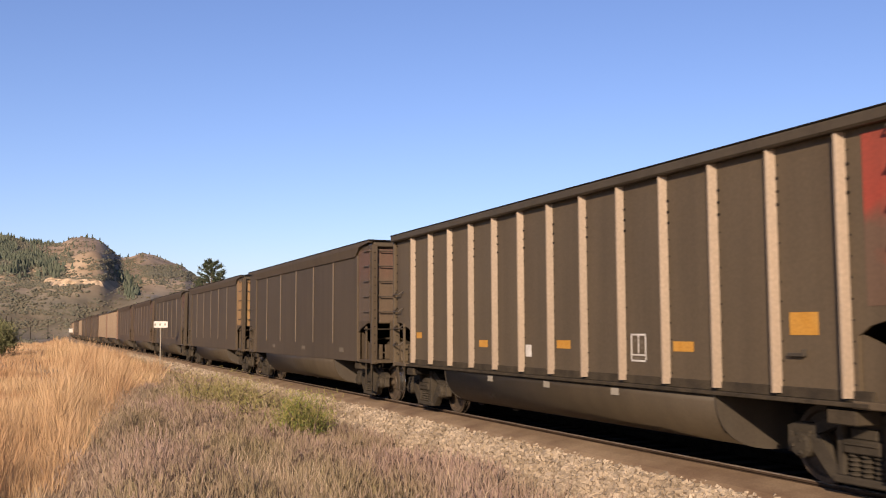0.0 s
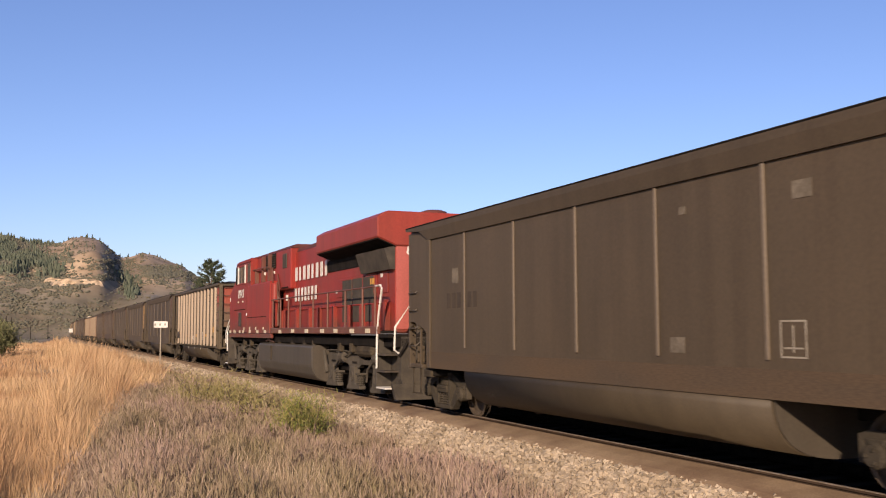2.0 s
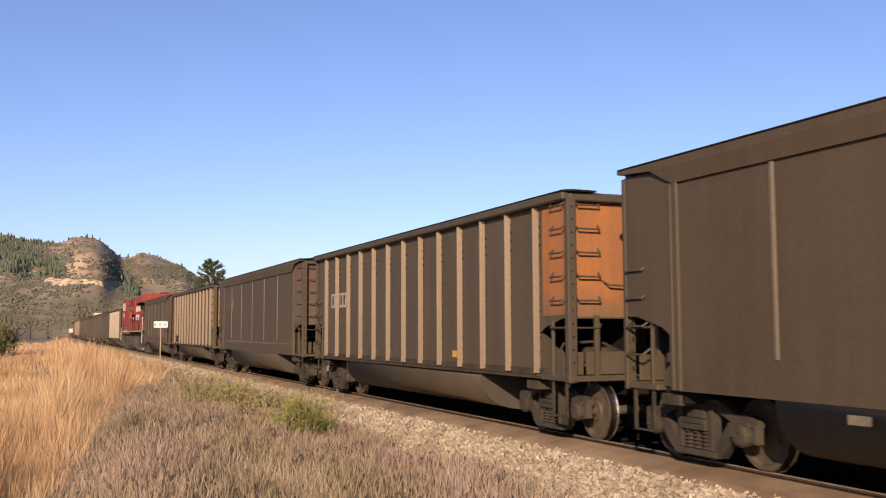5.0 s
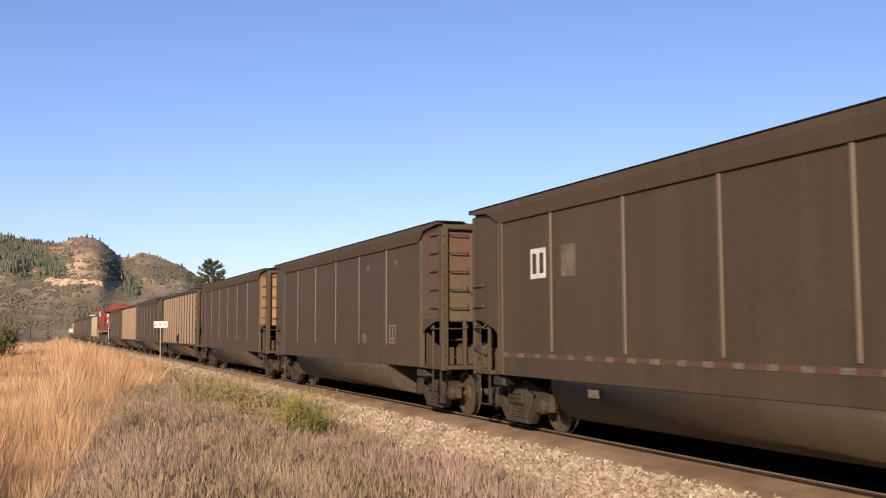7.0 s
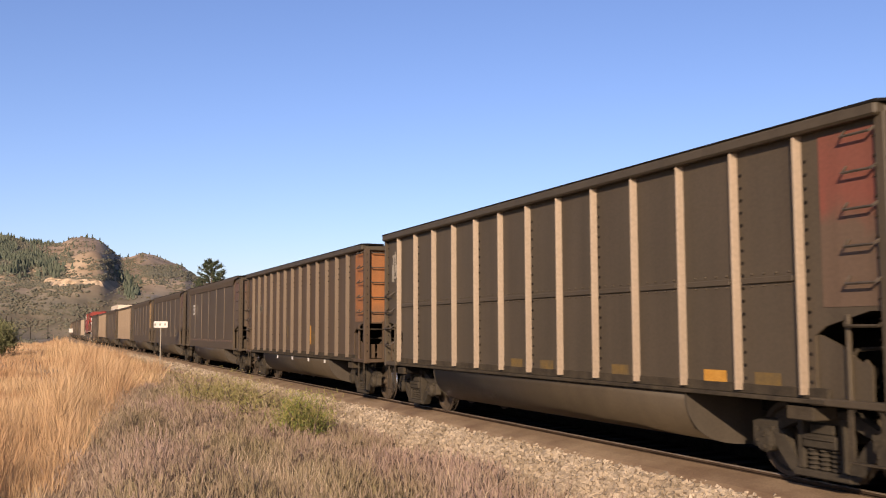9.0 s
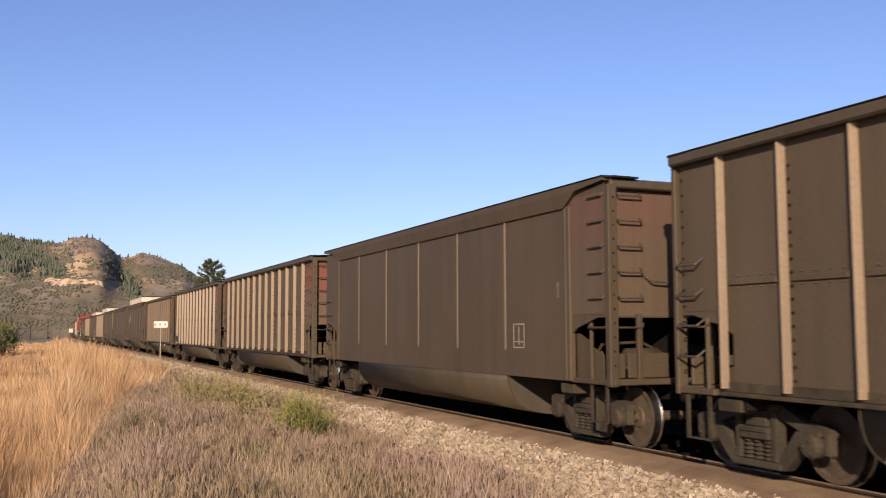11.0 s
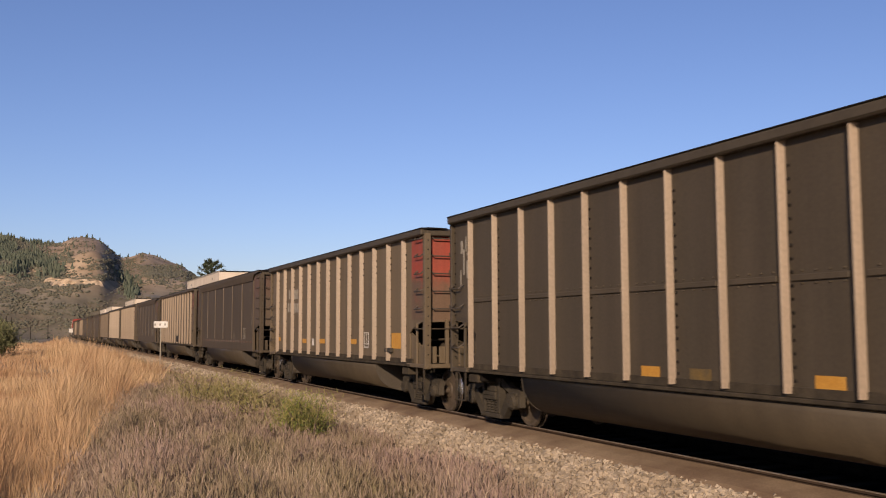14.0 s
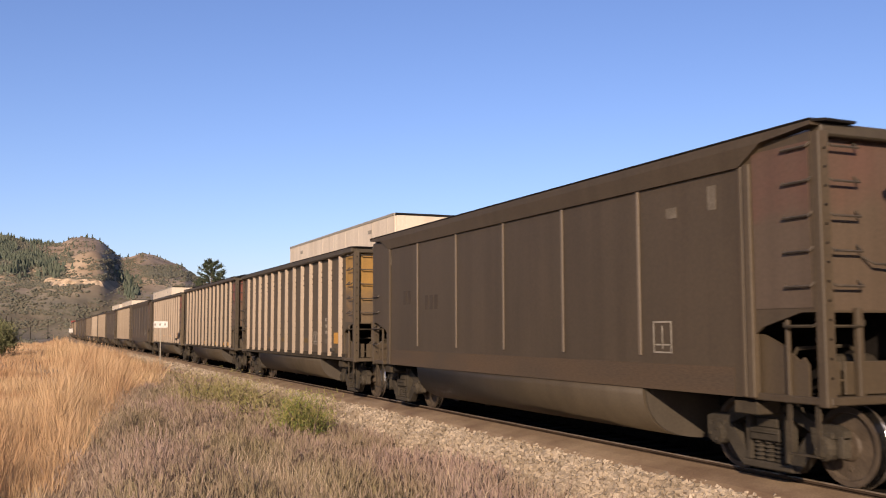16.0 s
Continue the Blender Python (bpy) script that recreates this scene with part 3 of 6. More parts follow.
def car_common(car, end_mat, body_mat, top, seed, light, ribbed):
    """Ends, ladders, sills, underframe, trucks, couplers and the load."""
    for sg in (-1, 1):
        part("end_wall", boxes((-1.46, 1.46, *span(at(sg, 7.33), at(sg, 7.39)), 1.96, top - 0.08)), end_mat, car)
        part("end_chord", boxes((-1.5, 1.5, *span(at(sg, 7.33), at(sg, 7.52)), top - 0.15, top - 0.01), bevel=0.02), M["chord"], car)
        part("end_post", boxes((-0.11, 0.11, *span(at(sg, 7.39), at(sg, 7.5)), 1.96, top - 0.15), bevel=0.015), end_mat, car)
        # black sheet: the deep shade inside the bay is put into its colour
        a, m, b = (at(sg, 7.33), 2.02), (at(sg, 6.2), 1.93), (sg * 4.3, 1.05)
        part("slope_sheet", prism(bmesh.new(), [a, m, b, (b[0], b[1] - 0.03), (m[0], m[1] - 0.03), (a[0], a[1] - 0.03)], -1.44, 1.44, "x"), M["dark"], car)
        for sx in (-1, 1):
            x = sx * 1.48
            bm = boxes((x - 0.075, x + 0.075, *span(at(sg, 7.40 if sg < 0 else 7.45), at(sg, 7.53)), 0.94, top - 0.1), bevel=0.012)
            part("corner_post", bm, body_mat, car)
            bm = bmesh.new()
            for k in range(2 if light else 13):
                for yy, xx in ((at(sg, 7.36), x + sx * 0.03), (at(sg, 7.535), x)):
                    bmesh.ops.create_icosphere(bm, subdivisions=1, radius=0.017, matrix=Matrix.Translation((xx, yy, 1.25 + 0.205 * k)))
            tagged(part("rivets", bm, M["dark"], car), kind="stuff")
            part("corner_gusset", prism(bmesh.new(), [(sx * 1.62, at(sg, 7.1)), (sx * 1.63, at(sg, 7.5)), (sx * 1.5, at(sg, 7.6)), (sx * 1.05, at(sg, 7.58)), (sx * 1.15, at(sg, 7.3)), (sx * 1.4, at(sg, 7.05))], top - 0.012, top + 0.018, "z"), M["dark"], car)
            part("bay_post", boxes((*span(sx * 0.97, sx * 1.05), *span(at(sg, 7.42), at(sg, 7.5)), 1.0, 2.0), bevel=0.01), body_mat, car)
            # the open bay: a plate set low, a bar and a strut on the side
            bm = prism(bmesh.new(), [(at(sg, 6.42), 1.02), (at(sg, 6.74), 1.02), (at(sg, 6.74), 1.20), (at(sg, 6.62), 1.30), (at(sg, 6.42), 1.34)] if sg > 0 else [(at(sg, 6.42), 1.02), (at(sg, 6.86), 1.02), (at(sg, 6.86), 1.56), (at(sg, 6.72), 1.62), (at(sg, 6.52), 1.70), (at(sg, 6.42), 1.72)], sx * 1.42, sx * 1.455, "x")
            prism(bm, [(at(sg, 6.55), 1.34), (at(sg, 6.66), 1.34), (at(sg, 6.66), 1.46), (at(sg, 6.55), 1.46)] if sg > 0 else [(at(sg, 6.93), 1.02), (at(sg, 7.18), 1.02), (at(sg, 7.18), 1.38), (at(sg, 7.11), 1.46), (at(sg, 7.05), 1.42), (at(sg, 6.93), 1.50)], sx * 1.43, sx * 1.46, "x")
            part("bay_plate", bm, body_mat, car)
            part("bay_strut", boxes((*span(sx * 1.47, sx * 1.52), *span(at(sg, 6.90), at(sg, 6.95)), 0.98, 1.92), bevel=0.008), body_mat, car)
            part("bay_bar", rod(bmesh.new(), [(sx * 1.5, at(sg, 6.88), 1.84), (sx * 1.55, at(sg, 6.93), 1.80), (sx * 1.55, at(sg, 7.36), 1.80), (sx * 1.5, at(sg, 7.43), 1.86)], 0.018, 5), M["under"], car)
            part("side_sill_end", boxes((*span(sx * 1.40, sx * 1.55), *span(sg * 6.4, at(sg, 7.45)), 0.96, 1.04), bevel=0.012), body_mat, car)
            part("jack_pad", boxes((*span(sx * 1.15, sx * 1.5), *span(sg * 6.0, sg * 6.4), 0.78, 0.93), bevel=0.012), M["under"], car)
        part("end_sill", boxes((-1.5, 1.5, *span(at(sg, 7.30), at(sg, 7.54)), 0.96, 1.05), bevel=0.012), body_mat, car)
        part("end_plate", boxes((-1.40, -1.22, *span(at(sg, 7.36), at(sg, 7.40)), 1.06, 1.42), (-1.16, -0.45, *span(at(sg, 7.36), at(sg, 7.40)), 1.06, 1.42), (-1.3, -1.1, *span(at(sg, 7.35), at(sg, 7.38)), 1.20, 1.23), bevel=0.008), body_mat, car)
        part("end_bar", rod(bmesh.new(), [(-1.42, at(sg, 7.5), 1.80), (-0.98, at(sg, 7.5), 1.80), (-0.93, at(sg, 7.46), 1.86)], 0.016, 5), M["under"], car)
        part("end_rail", boxes((-1.46, 1.46, *span(at(sg, 7.38), at(sg, 7.41)), 1.945, 1.975), bevel=0.004), body_mat, car)
        part("bolster", boxes((-1.45, 1.45, *span(sg * 5.93, sg * 6.37), 0.80, 1.0), bevel=0.02), M["dark"], car)
        part("brake_cylinder", lathe(bmesh.new(), [(-0.95, 0.10), (-0.9, 0.17), (-0.35, 0.17), (-0.3, 0.1)], "x", 12, (0, at(sg, 6.95), 1.32)), M["under"], car)
        part("air_reservoir", lathe(bmesh.new(), [(0.15, 0.1), (0.2, 0.2), (0.9, 0.2), (0.95, 0.1)], "x", 12, (0, at(sg, 6.8), 1.32)), M["under"], car)
        part("brake_pipe", rod(bmesh.new(), [(-1.32, at(sg, 6.6), 1.2), (-1.2, at(sg, 6.75), 1.55), (-0.6, at(sg, 6.9), 1.58), (0.3, at(sg, 6.8), 1.2), (1.2, at(sg, 7.1), 1.4)], 0.025), M["under"], car)
        # rungs of the end and side ladders, the long grab iron, stirrups
        for x0, x1 in ((-1.37, -0.92), (0.92, 1.37)):
            for k in range(0 if light and (sg > 0 or x0 > 0) else 5):
                z = 2.26 + 0.38 * k
                part("ladder_rung", rod(bmesh.new(), [(x0, at(sg, 7.38), z + 0.05), (x0 + 0.03, at(sg, 7.50), z - 0.03), (x1 - 0.03, at(sg, 7.50), z - 0.03), (x1, at(sg, 7.38), z + 0.05)], 0.016, 5), M["rung"], car)
        part("grab_iron", rod(bmesh.new(), [(-0.86, at(sg, 7.40), 2.56), (-0.78, at(sg, 7.5), 2.48), (-0.05, at(sg, 7.56), 2.46), (0.02, at(sg, 7.5), 2.5)], 0.016, 5), M["rung"], car)
        for x in (-1.5, 1.5):
            o = math.copysign(0.10, x)
            for k in range(0 if x > 0 or light and sg > 0 else (5 if sg < 0 else 4)):
                z = 2.26 + 0.38 * k if sg < 0 else 1.46 + 0.385 * k
                part("ladder_rung", rod(bmesh.new(), [(x, at(sg, 6.98), z + 0.05), (x + o, at(sg, 7.01), z - 0.03), (x + o, at(sg, 7.39), z - 0.03), (x, at(sg, 7.43), z + 0.05)], 0.016, 5), M["rung"], car)
            part("stirrup", boxes((x - 0.012, x + 0.012, at(sg, 6.92) - 0.035, at(sg, 6.92) + 0.035, 0.42, 0.96), (x - 0.012, x + 0.012, at(sg, 7.34) - 0.035, at(sg, 7.34) + 0.035, 0.42, 0.96), (x - 0.04, x + 0.04, *span(at(sg, 6.92), at(sg, 7.34)), 0.40, 0.42), bevel=0.004), M["under"], car)
        # plate a little lighter than the tub, its sunlit look put into the colour
        part("tub_end", prism(bmesh.new(), belly_section((1.55 if top > TOP + 0.05 and not ribbed else 1.50) + 0.01, 0.985, 0.26, 26), *span(sg * 4.2, sg * 4.225), "y"), M["tub_end"], car, "end plate of the tub, sunlit paleness in its colour")
        coupler(car, sg * 8.1, sg)
        # the upright black plates are added, so that no sky shows through the bay
        part("centre_sill", boxes((-0.3, 0.3, *span(sg * 4.24, at(sg, 7.6)), 0.70, 0.98), (-0.04, 0.04, *span(sg * 4.5, at(sg, 7.3)), 0.97, 1.95), *(((-1.02, -0.98, 5.3, 6.962, 0.97, 1.94), (0.98, 1.02, 5.3, 6.962, 0.97, 1.94)) if sg > 0 else ()), bevel=0.012), M["dark"], car)
        freight_truck(car, sg * 6.15, light)
    part("coal_load", heap(bmesh.new(), seed, -7.36, 7.36 - SHORT, 1.52, top - 0.005, 0.17), M["coal"], car, "heaped black coal load")


def side_sheet(x, thick, y_end, z_low, top):
    """One side wall: full height in the middle, cut up at the end bays."""
    front = y_end - SHORT
    o = [(-y_end, top - 0.1), (front, top - 0.1), (front, 1.95), (front - 0.22, 1.95), (front - 0.80, 1.80), (front - 0.96, 1.70), (front - 0.96, z_low), (-y_end + 0.96, z_low), (-y_end + 0.96, 1.70), (-y_end + 0.80, 1.80), (-y_end + 0.22, 1.95), (-y_end, 1.95)]
    return prism(bmesh.new(), o, x, x + thick, "x")


def ribbed_car(label, body, end, seed, rib_mat="rib", rivets=1, belt=False, TOP=TOP, light=False, first=-6.42, step=1.042, slim=1.0, ribs=13):
    car = thing("coal_gondola", label, "coal car", "cars of the coal train")
    for sx in (-1, 1):
        part("side_wall", side_sheet(sx * 1.46, sx * 0.03, 7.42, 1.0, TOP), M[body], car)
        part("corner_panel", boxes((*span(sx * 1.485, sx * 1.497), -7.38, -6.6, 2.0, TOP - 0.2)), M[end], car)
        part("corner_panel", boxes((*span(sx * 1.485, sx * 1.497), 6.6 - SHORT, 7.38 - SHORT, 2.0, TOP - 0.2)), M[body], car)
        part("top_chord", boxes((*span(sx * 1.40, sx * 1.63), -7.5, 7.5 - SHORT, TOP - 0.14, TOP), bevel=0.025), M["chord"], car)
        part("top_lip", boxes((*span(sx * 1.44, sx * 1.62), -7.5, 7.5 - SHORT, TOP + 0.001, TOP + 0.022), bevel=0.006), M["dark"], car, "thin black lip on the top edge")
        # sill in the dark undergear colour, which stands for the thin shadow line
        part("side_sill", boxes((*span(sx * 1.40, sx * 1.56), -6.62, 6.3, 0.97, 1.02), (*span(sx * 1.40, sx * 1.50), -6.62, 6.3, 1.02, 1.14), bevel=0.008), M["under"], car)
        if belt:
            for k in range(12):
                y = first + step * k
                bm = boxes((*span(sx * 1.49, sx * 1.52), y + 0.13, y + 0.94, 2.30, 2.37), bevel=0.006)
                for j in range(4):
                    for dz in (2.27, 2.41):
                        bmesh.ops.create_icosphere(bm, subdivisions=1, radius=0.016, matrix=Matrix.Translation((sx * 1.497, y + 0.2 + 0.2 * j, dz)))
                part("belt_strip", bm, M[body], car)
        o = [(sx * 1.49, -0.062 * slim), (sx * 1.57, -0.028 * slim), (sx * 1.585, -0.014 * slim), (sx * 1.585, 0.014 * slim), (sx * 1.49, 0.032 * slim)]
        plain = prism(bmesh.new(), o, 1.06, TOP - 0.14, "z")
        base = part("rib", plain, M[rib_mat], car)
        base.matrix_basis = pose(0, first, 0)
        riv = None
        for k in range(ribs):
            y = first + step * k
            if k:
                twin("rib", base, car, pose(0, y, 0))
            if rivets and sx < 0 and (rivets == 1 or k in (0, 1, 4, 6, 8, 11)):
                if riv is None:
                    bm = bmesh.new()
                    z = 1.2
                    while z < 3.7:
                        big = rivets > 1 or 3.05 < z < 3.5
                        bmesh.ops.create_icosphere(bm, subdivisions=1, radius=0.023 if big else 0.013, matrix=Matrix.Translation((-1.493, -0.086, z)))
                        z += 0.15 if big else 0.22
                    riv = tagged(part("rivets", bm, M["dark"], car), kind="stuff")
                    riv.matrix_basis = pose(0, y, 0)
                else:
                    tagged(twin("rivets", riv, car, pose(0, y, 0)), kind="stuff")
    bm = prism(bmesh.new(), belly_section(1.50, 0.99, 0.27, 26), -4.2, 4.2, "y")
    part("belly_tub", bm, M["belly"], car, "rounded brown tub under the floor", True)
    car_common(car, M[end], M[body], TOP, seed, light, True)
    return car


def smooth_car(label, body, end, seed, stripe=False, light=False):
    car = thing("coal_gondola", label, "coal car", "cars of the coal train")
    for sx in (-1, 1):
        part("side_wall", side_sheet(sx * 1.53, sx * 0.03, 7.42, 0.98, TOP_S), M[body], car)
        part("corner_panel", boxes((*span(sx * 1.555, sx * 1.568), -7.38, -6.5, 2.0, TOP_S - 0.2)), M[end], car)
        bm = bmesh.new()
        o = [(-6.3, 3.68), (6.3 - SHORT, 3.68), (6.72 - SHORT, 3.9), (7.5 - SHORT, 3.96), (7.5 - SHORT, TOP_S), (-7.5, TOP_S), (-7.5, 3.96), (-6.72, 3.9)]
        prism(bm, o, sx * 1.5, sx * 1.60, "x")
        for v in bm.verts:
            if v.co.z > 3.8 and abs(v.co.x) > 1.55:
                v.co.x += sx * 0.04
        part("top_band", bm, M[body], car, "flared plate along the top edge")
        part("top_lip", boxes((*span(sx * 1.44, sx * 1.645), -7.5, 7.5 - SHORT, TOP_S + 0.002, TOP_S + 0.03), bevel=0.008), M["dark"], car, "thin black lip on the top edge")
        base = None
        for k in range(5):
            y = -4.2 + 2.08 * k
            if base is None:
                base = part("seam_strip", boxes((*span(sx * 1.56, sx * 1.585), -0.03, 0.03, 1.42, 3.68), bevel=0.006), M["seam"], car)
                base.matrix_basis = pose(0, y, 0)
            else:
                twin("seam_strip", base, car, pose(0, y, 0))
        for yy in (-6.38, 6.3 - SHORT):
            part("side_post", boxes((*span(sx * 1.5, sx * 1.60), yy - 0.1, yy + 0.02, 0.98, 3.7), (*span(sx * 1.5, sx * 1.58), yy + 0.06, yy + 0.14, 0.98, 3.7), bevel=0.012), M[body], car)
    rnd = random.Random(seed)
    if stripe:
        part("red_stripe", boxes((-1.565, -1.558, -6.2, 6.2, 1.30, 1.375)), M["red_mark"], car, "worn red reflective stripe")
        for k in range(22):
            y = -5.9 + 0.55 * k
            part("reflector", boxes((-1.571, -1.566, y, y + rnd.uniform(0.14, 0.22), 1.30, 1.375)), M["grime_pale" if rnd.random() < 0.96 else "pale"], car)
    bm = prism(bmesh.new(), belly_section(1.55, 0.99, 0.26, 26), -4.2, 4.2, "y")
    part("belly_tub", bm, M["belly"], car, "rounded brown tub under the floor", True)
    car_common(car, M[end], M[body], TOP_S, seed, light, False)
    return car


# ---------- markings: plates, stencils and reflectors on the near side ----------
def decal(car, name, mat, y, z, w, h, x, label=""):
    """A thin plate on the side that faces the line's open side; y is its middle."""
    return part(name, boxes((x - 0.004, x, y - w / 2, y + w / 2, z - h / 2, z + h / 2)), M[mat], car, label)


def stencil(car, y, z, size, count, x, mat="pale"):
    """Writing that cannot be read, as a short row of bars."""
    for k in range(count):
        decal(car, "stencil_bar", mat, y - k * size * 0.85, z, size * 0.55, size, x)


def data_panel(car, y, z, x, mat="white"):
    """A boxed stencil: thin outline, rows that cannot be read inside."""
    for dy, dz, w, h in ((0, 0.18, 0.36, 0.024), (0, -0.18, 0.36, 0.024), (-0.168, 0, 0.024, 0.38), (0.168, 0, 0.024, 0.38), (0, -0.10, 0.33, 0.02), (0.0, 0.05, 0.02, 0.26)):
        decal(car, "panel_outline", mat, y + dy, z + dz, w, h, x, "outline of a boxed stencil")
    for dy, dz, w, h in ((0.09, 0.1, 0.08, 0.04), (-0.08, 0.08, 0.08, 0.05), (-0.08, 0.0, 0.08, 0.03), (0.0, -0.145, 0.22, 0.03)):
        decal(car, "panel_bar", "grime_pale", y + dy, z + dz, w, h, x)

# ---------- the red locomotive, set into the train ----------
AXLES = (-2.0, 0.0, 2.0)


def six_wheel_truck(parent, y, sg):
    truck = part("truck", boxes((-0.95, 0.95, -2.2, 2.2, 0.62, 0.80), bevel=0.02), M["dark"], parent, "grimy six-wheel locomotive truck")
    truck.matrix_basis = pose(0, y, 0)
    top = [(-2.85, 0.80), (-2.7, 1.05), (-2.2, 1.16), (-1.75, 1.14), (-1.3, 0.98), (-0.75, 0.98), (-0.5, 1.10), (0.45, 1.10), (0.75, 0.98), (1.3, 0.96), (1.75, 1.12), (2.3, 1.14), (2.7, 1.05), (2.85, 0.80)]
    low = [(2.75, 0.78), (1.65, 0.76), (1.4, 0.86), (0.6, 0.86), (0.4, 0.76), (-0.4, 0.76), (-0.6, 0.86), (-1.4, 0.86), (-1.65, 0.76), (-2.75, 0.78)]
    for sx in (-1, 1):
        part("side_frame", prism(bmesh.new(), top + low, sx * 1.00, sx * 1.14, "x"), M["loco_truck"], truck)
        for yy in AXLES:
            # wide-footed pedestal with the spring on its foot
            o = [(0.22, 0.80), (-0.21, 0.80), (-0.26, 0.36), (-0.36, 0.31), (-0.68, 0.30), (-0.70, 0.20), (0.46, 0.16), (0.45, 0.25), (0.30, 0.36)]
            bm = prism(bmesh.new(), [(yy + u, z) for u, z in o], sx * 1.04, sx * 1.22, "x")
            bmesh.ops.bevel(bm, geom=bm.edges[:], offset=0.018, segments=1, affect="EDGES")
            part("pedestal", bm, M["loco_truck"], truck)
            part("bearing_boss", lathe(bmesh.new(), [(sx * 1.2, 0.15), (sx * 1.235, 0.145), (sx * 1.235, 0.10), (sx * 1.222, 0.095)], "x", 12, (0, yy + 0.01, 0.52)), M["loco_truck"], truck)
            part("frame_slot", boxes((*span(sx * 1.12, sx * 1.146), yy - 0.22, yy + 0.2, 0.86, 0.93), bevel=0.01), M["dark"], truck)
            part("spring", coil(bmesh.new(), sx * 1.12, yy - 0.50, 0.30, 0.58, 0.115), M["loco_truck"], truck)
            part("spring_cap", boxes((*span(sx * 0.98, sx * 1.24), yy - 0.64, yy - 0.36, 0.575, 0.63), bevel=0.012), M["loco_truck"], truck)
        for yy in (-2.05, 0.95):
            part("brake_cylinder", lathe(bmesh.new(), [(yy - 0.26, 0.1), (yy - 0.22, 0.16), (yy + 0.2, 0.16), (yy + 0.28, 0.08)], "y", 12, (sx * 1.14, 0, 1.04)), M["loco_truck"], truck)
            part("brake_rigging", rod(bmesh.new(), [(sx * 1.18, yy + 0.35, 0.98), (sx * 1.2, yy + 0.75, 0.74), (sx * 1.16, yy + 0.95, 0.42)], 0.03, 6), M["loco_truck"], truck)
        part("damper", rod(bmesh.new(), [(sx * 1.24, 2.62, 1.16), (sx * 1.27, 2.2, 0.55)], 0.055, 8), M["loco_truck"], truck)
        part("air_pipe", rod(bmesh.new(), [(sx * 1.2, -2.5, 1.17), (sx * 1.22, -1.5, 1.24), (sx * 1.22, -0.6, 1.15), (sx * 1.22, 0.9, 1.22), (sx * 1.2, 2.4, 1.2)], 0.024, 6), M["loco_truck"], truck)
        part("air_pipe", rod(bmesh.new(), [(sx * 1.2, -1.3, 1.12), (sx * 1.22, -0.2, 1.2), (sx * 1.22, 0.6, 1.06), (sx * 1.2, 1.5, 1.18)], 0.02, 6), M["loco_truck"], truck)
    # wheels in black, standing for the shade behind the side frames
    for yy in AXLES:
        wheelset(truck, yy, 0.533, mat="dark")
    return truck


def lettering(parent, text, size, m, mat, name="road_number"):
    cu = bpy.data.curves.new(name, "FONT")
    cu.body, cu.size, cu.extrude, cu.align_x = text, size, 0.003, "CENTER"
    cu.offset = 0.011 * size / 0.4
    cu.space_character, cu.shear = 1.26, 0.14
    tmp = bpy.data.objects.new(name, cu)
    scene.collection.objects.link(tmp)
    bpy.context.view_layer.update()
    me = bpy.data.meshes.new_from_object(tmp.evaluated_get(bpy.context.evaluated_depsgraph_get()))
    bpy.data.objects.remove(tmp)
    me.materials.clear()
    me.materials.append(mat)
    ob = new(name, me)
    ob.parent = parent
    ob.matrix_basis = m
    return ob


# writing on the side that faces -x: text runs towards -y
SIDE = Matrix(((0, 0, -1, 0), (-1, 0, 0, 0), (0, 1, 0, 0), (0, 0, 0, 1)))
REAR = Matrix(((1, 0, 0, 0), (0, 0, -1, 0), (0, 1, 0, 0), (0, 0, 0, 1)))


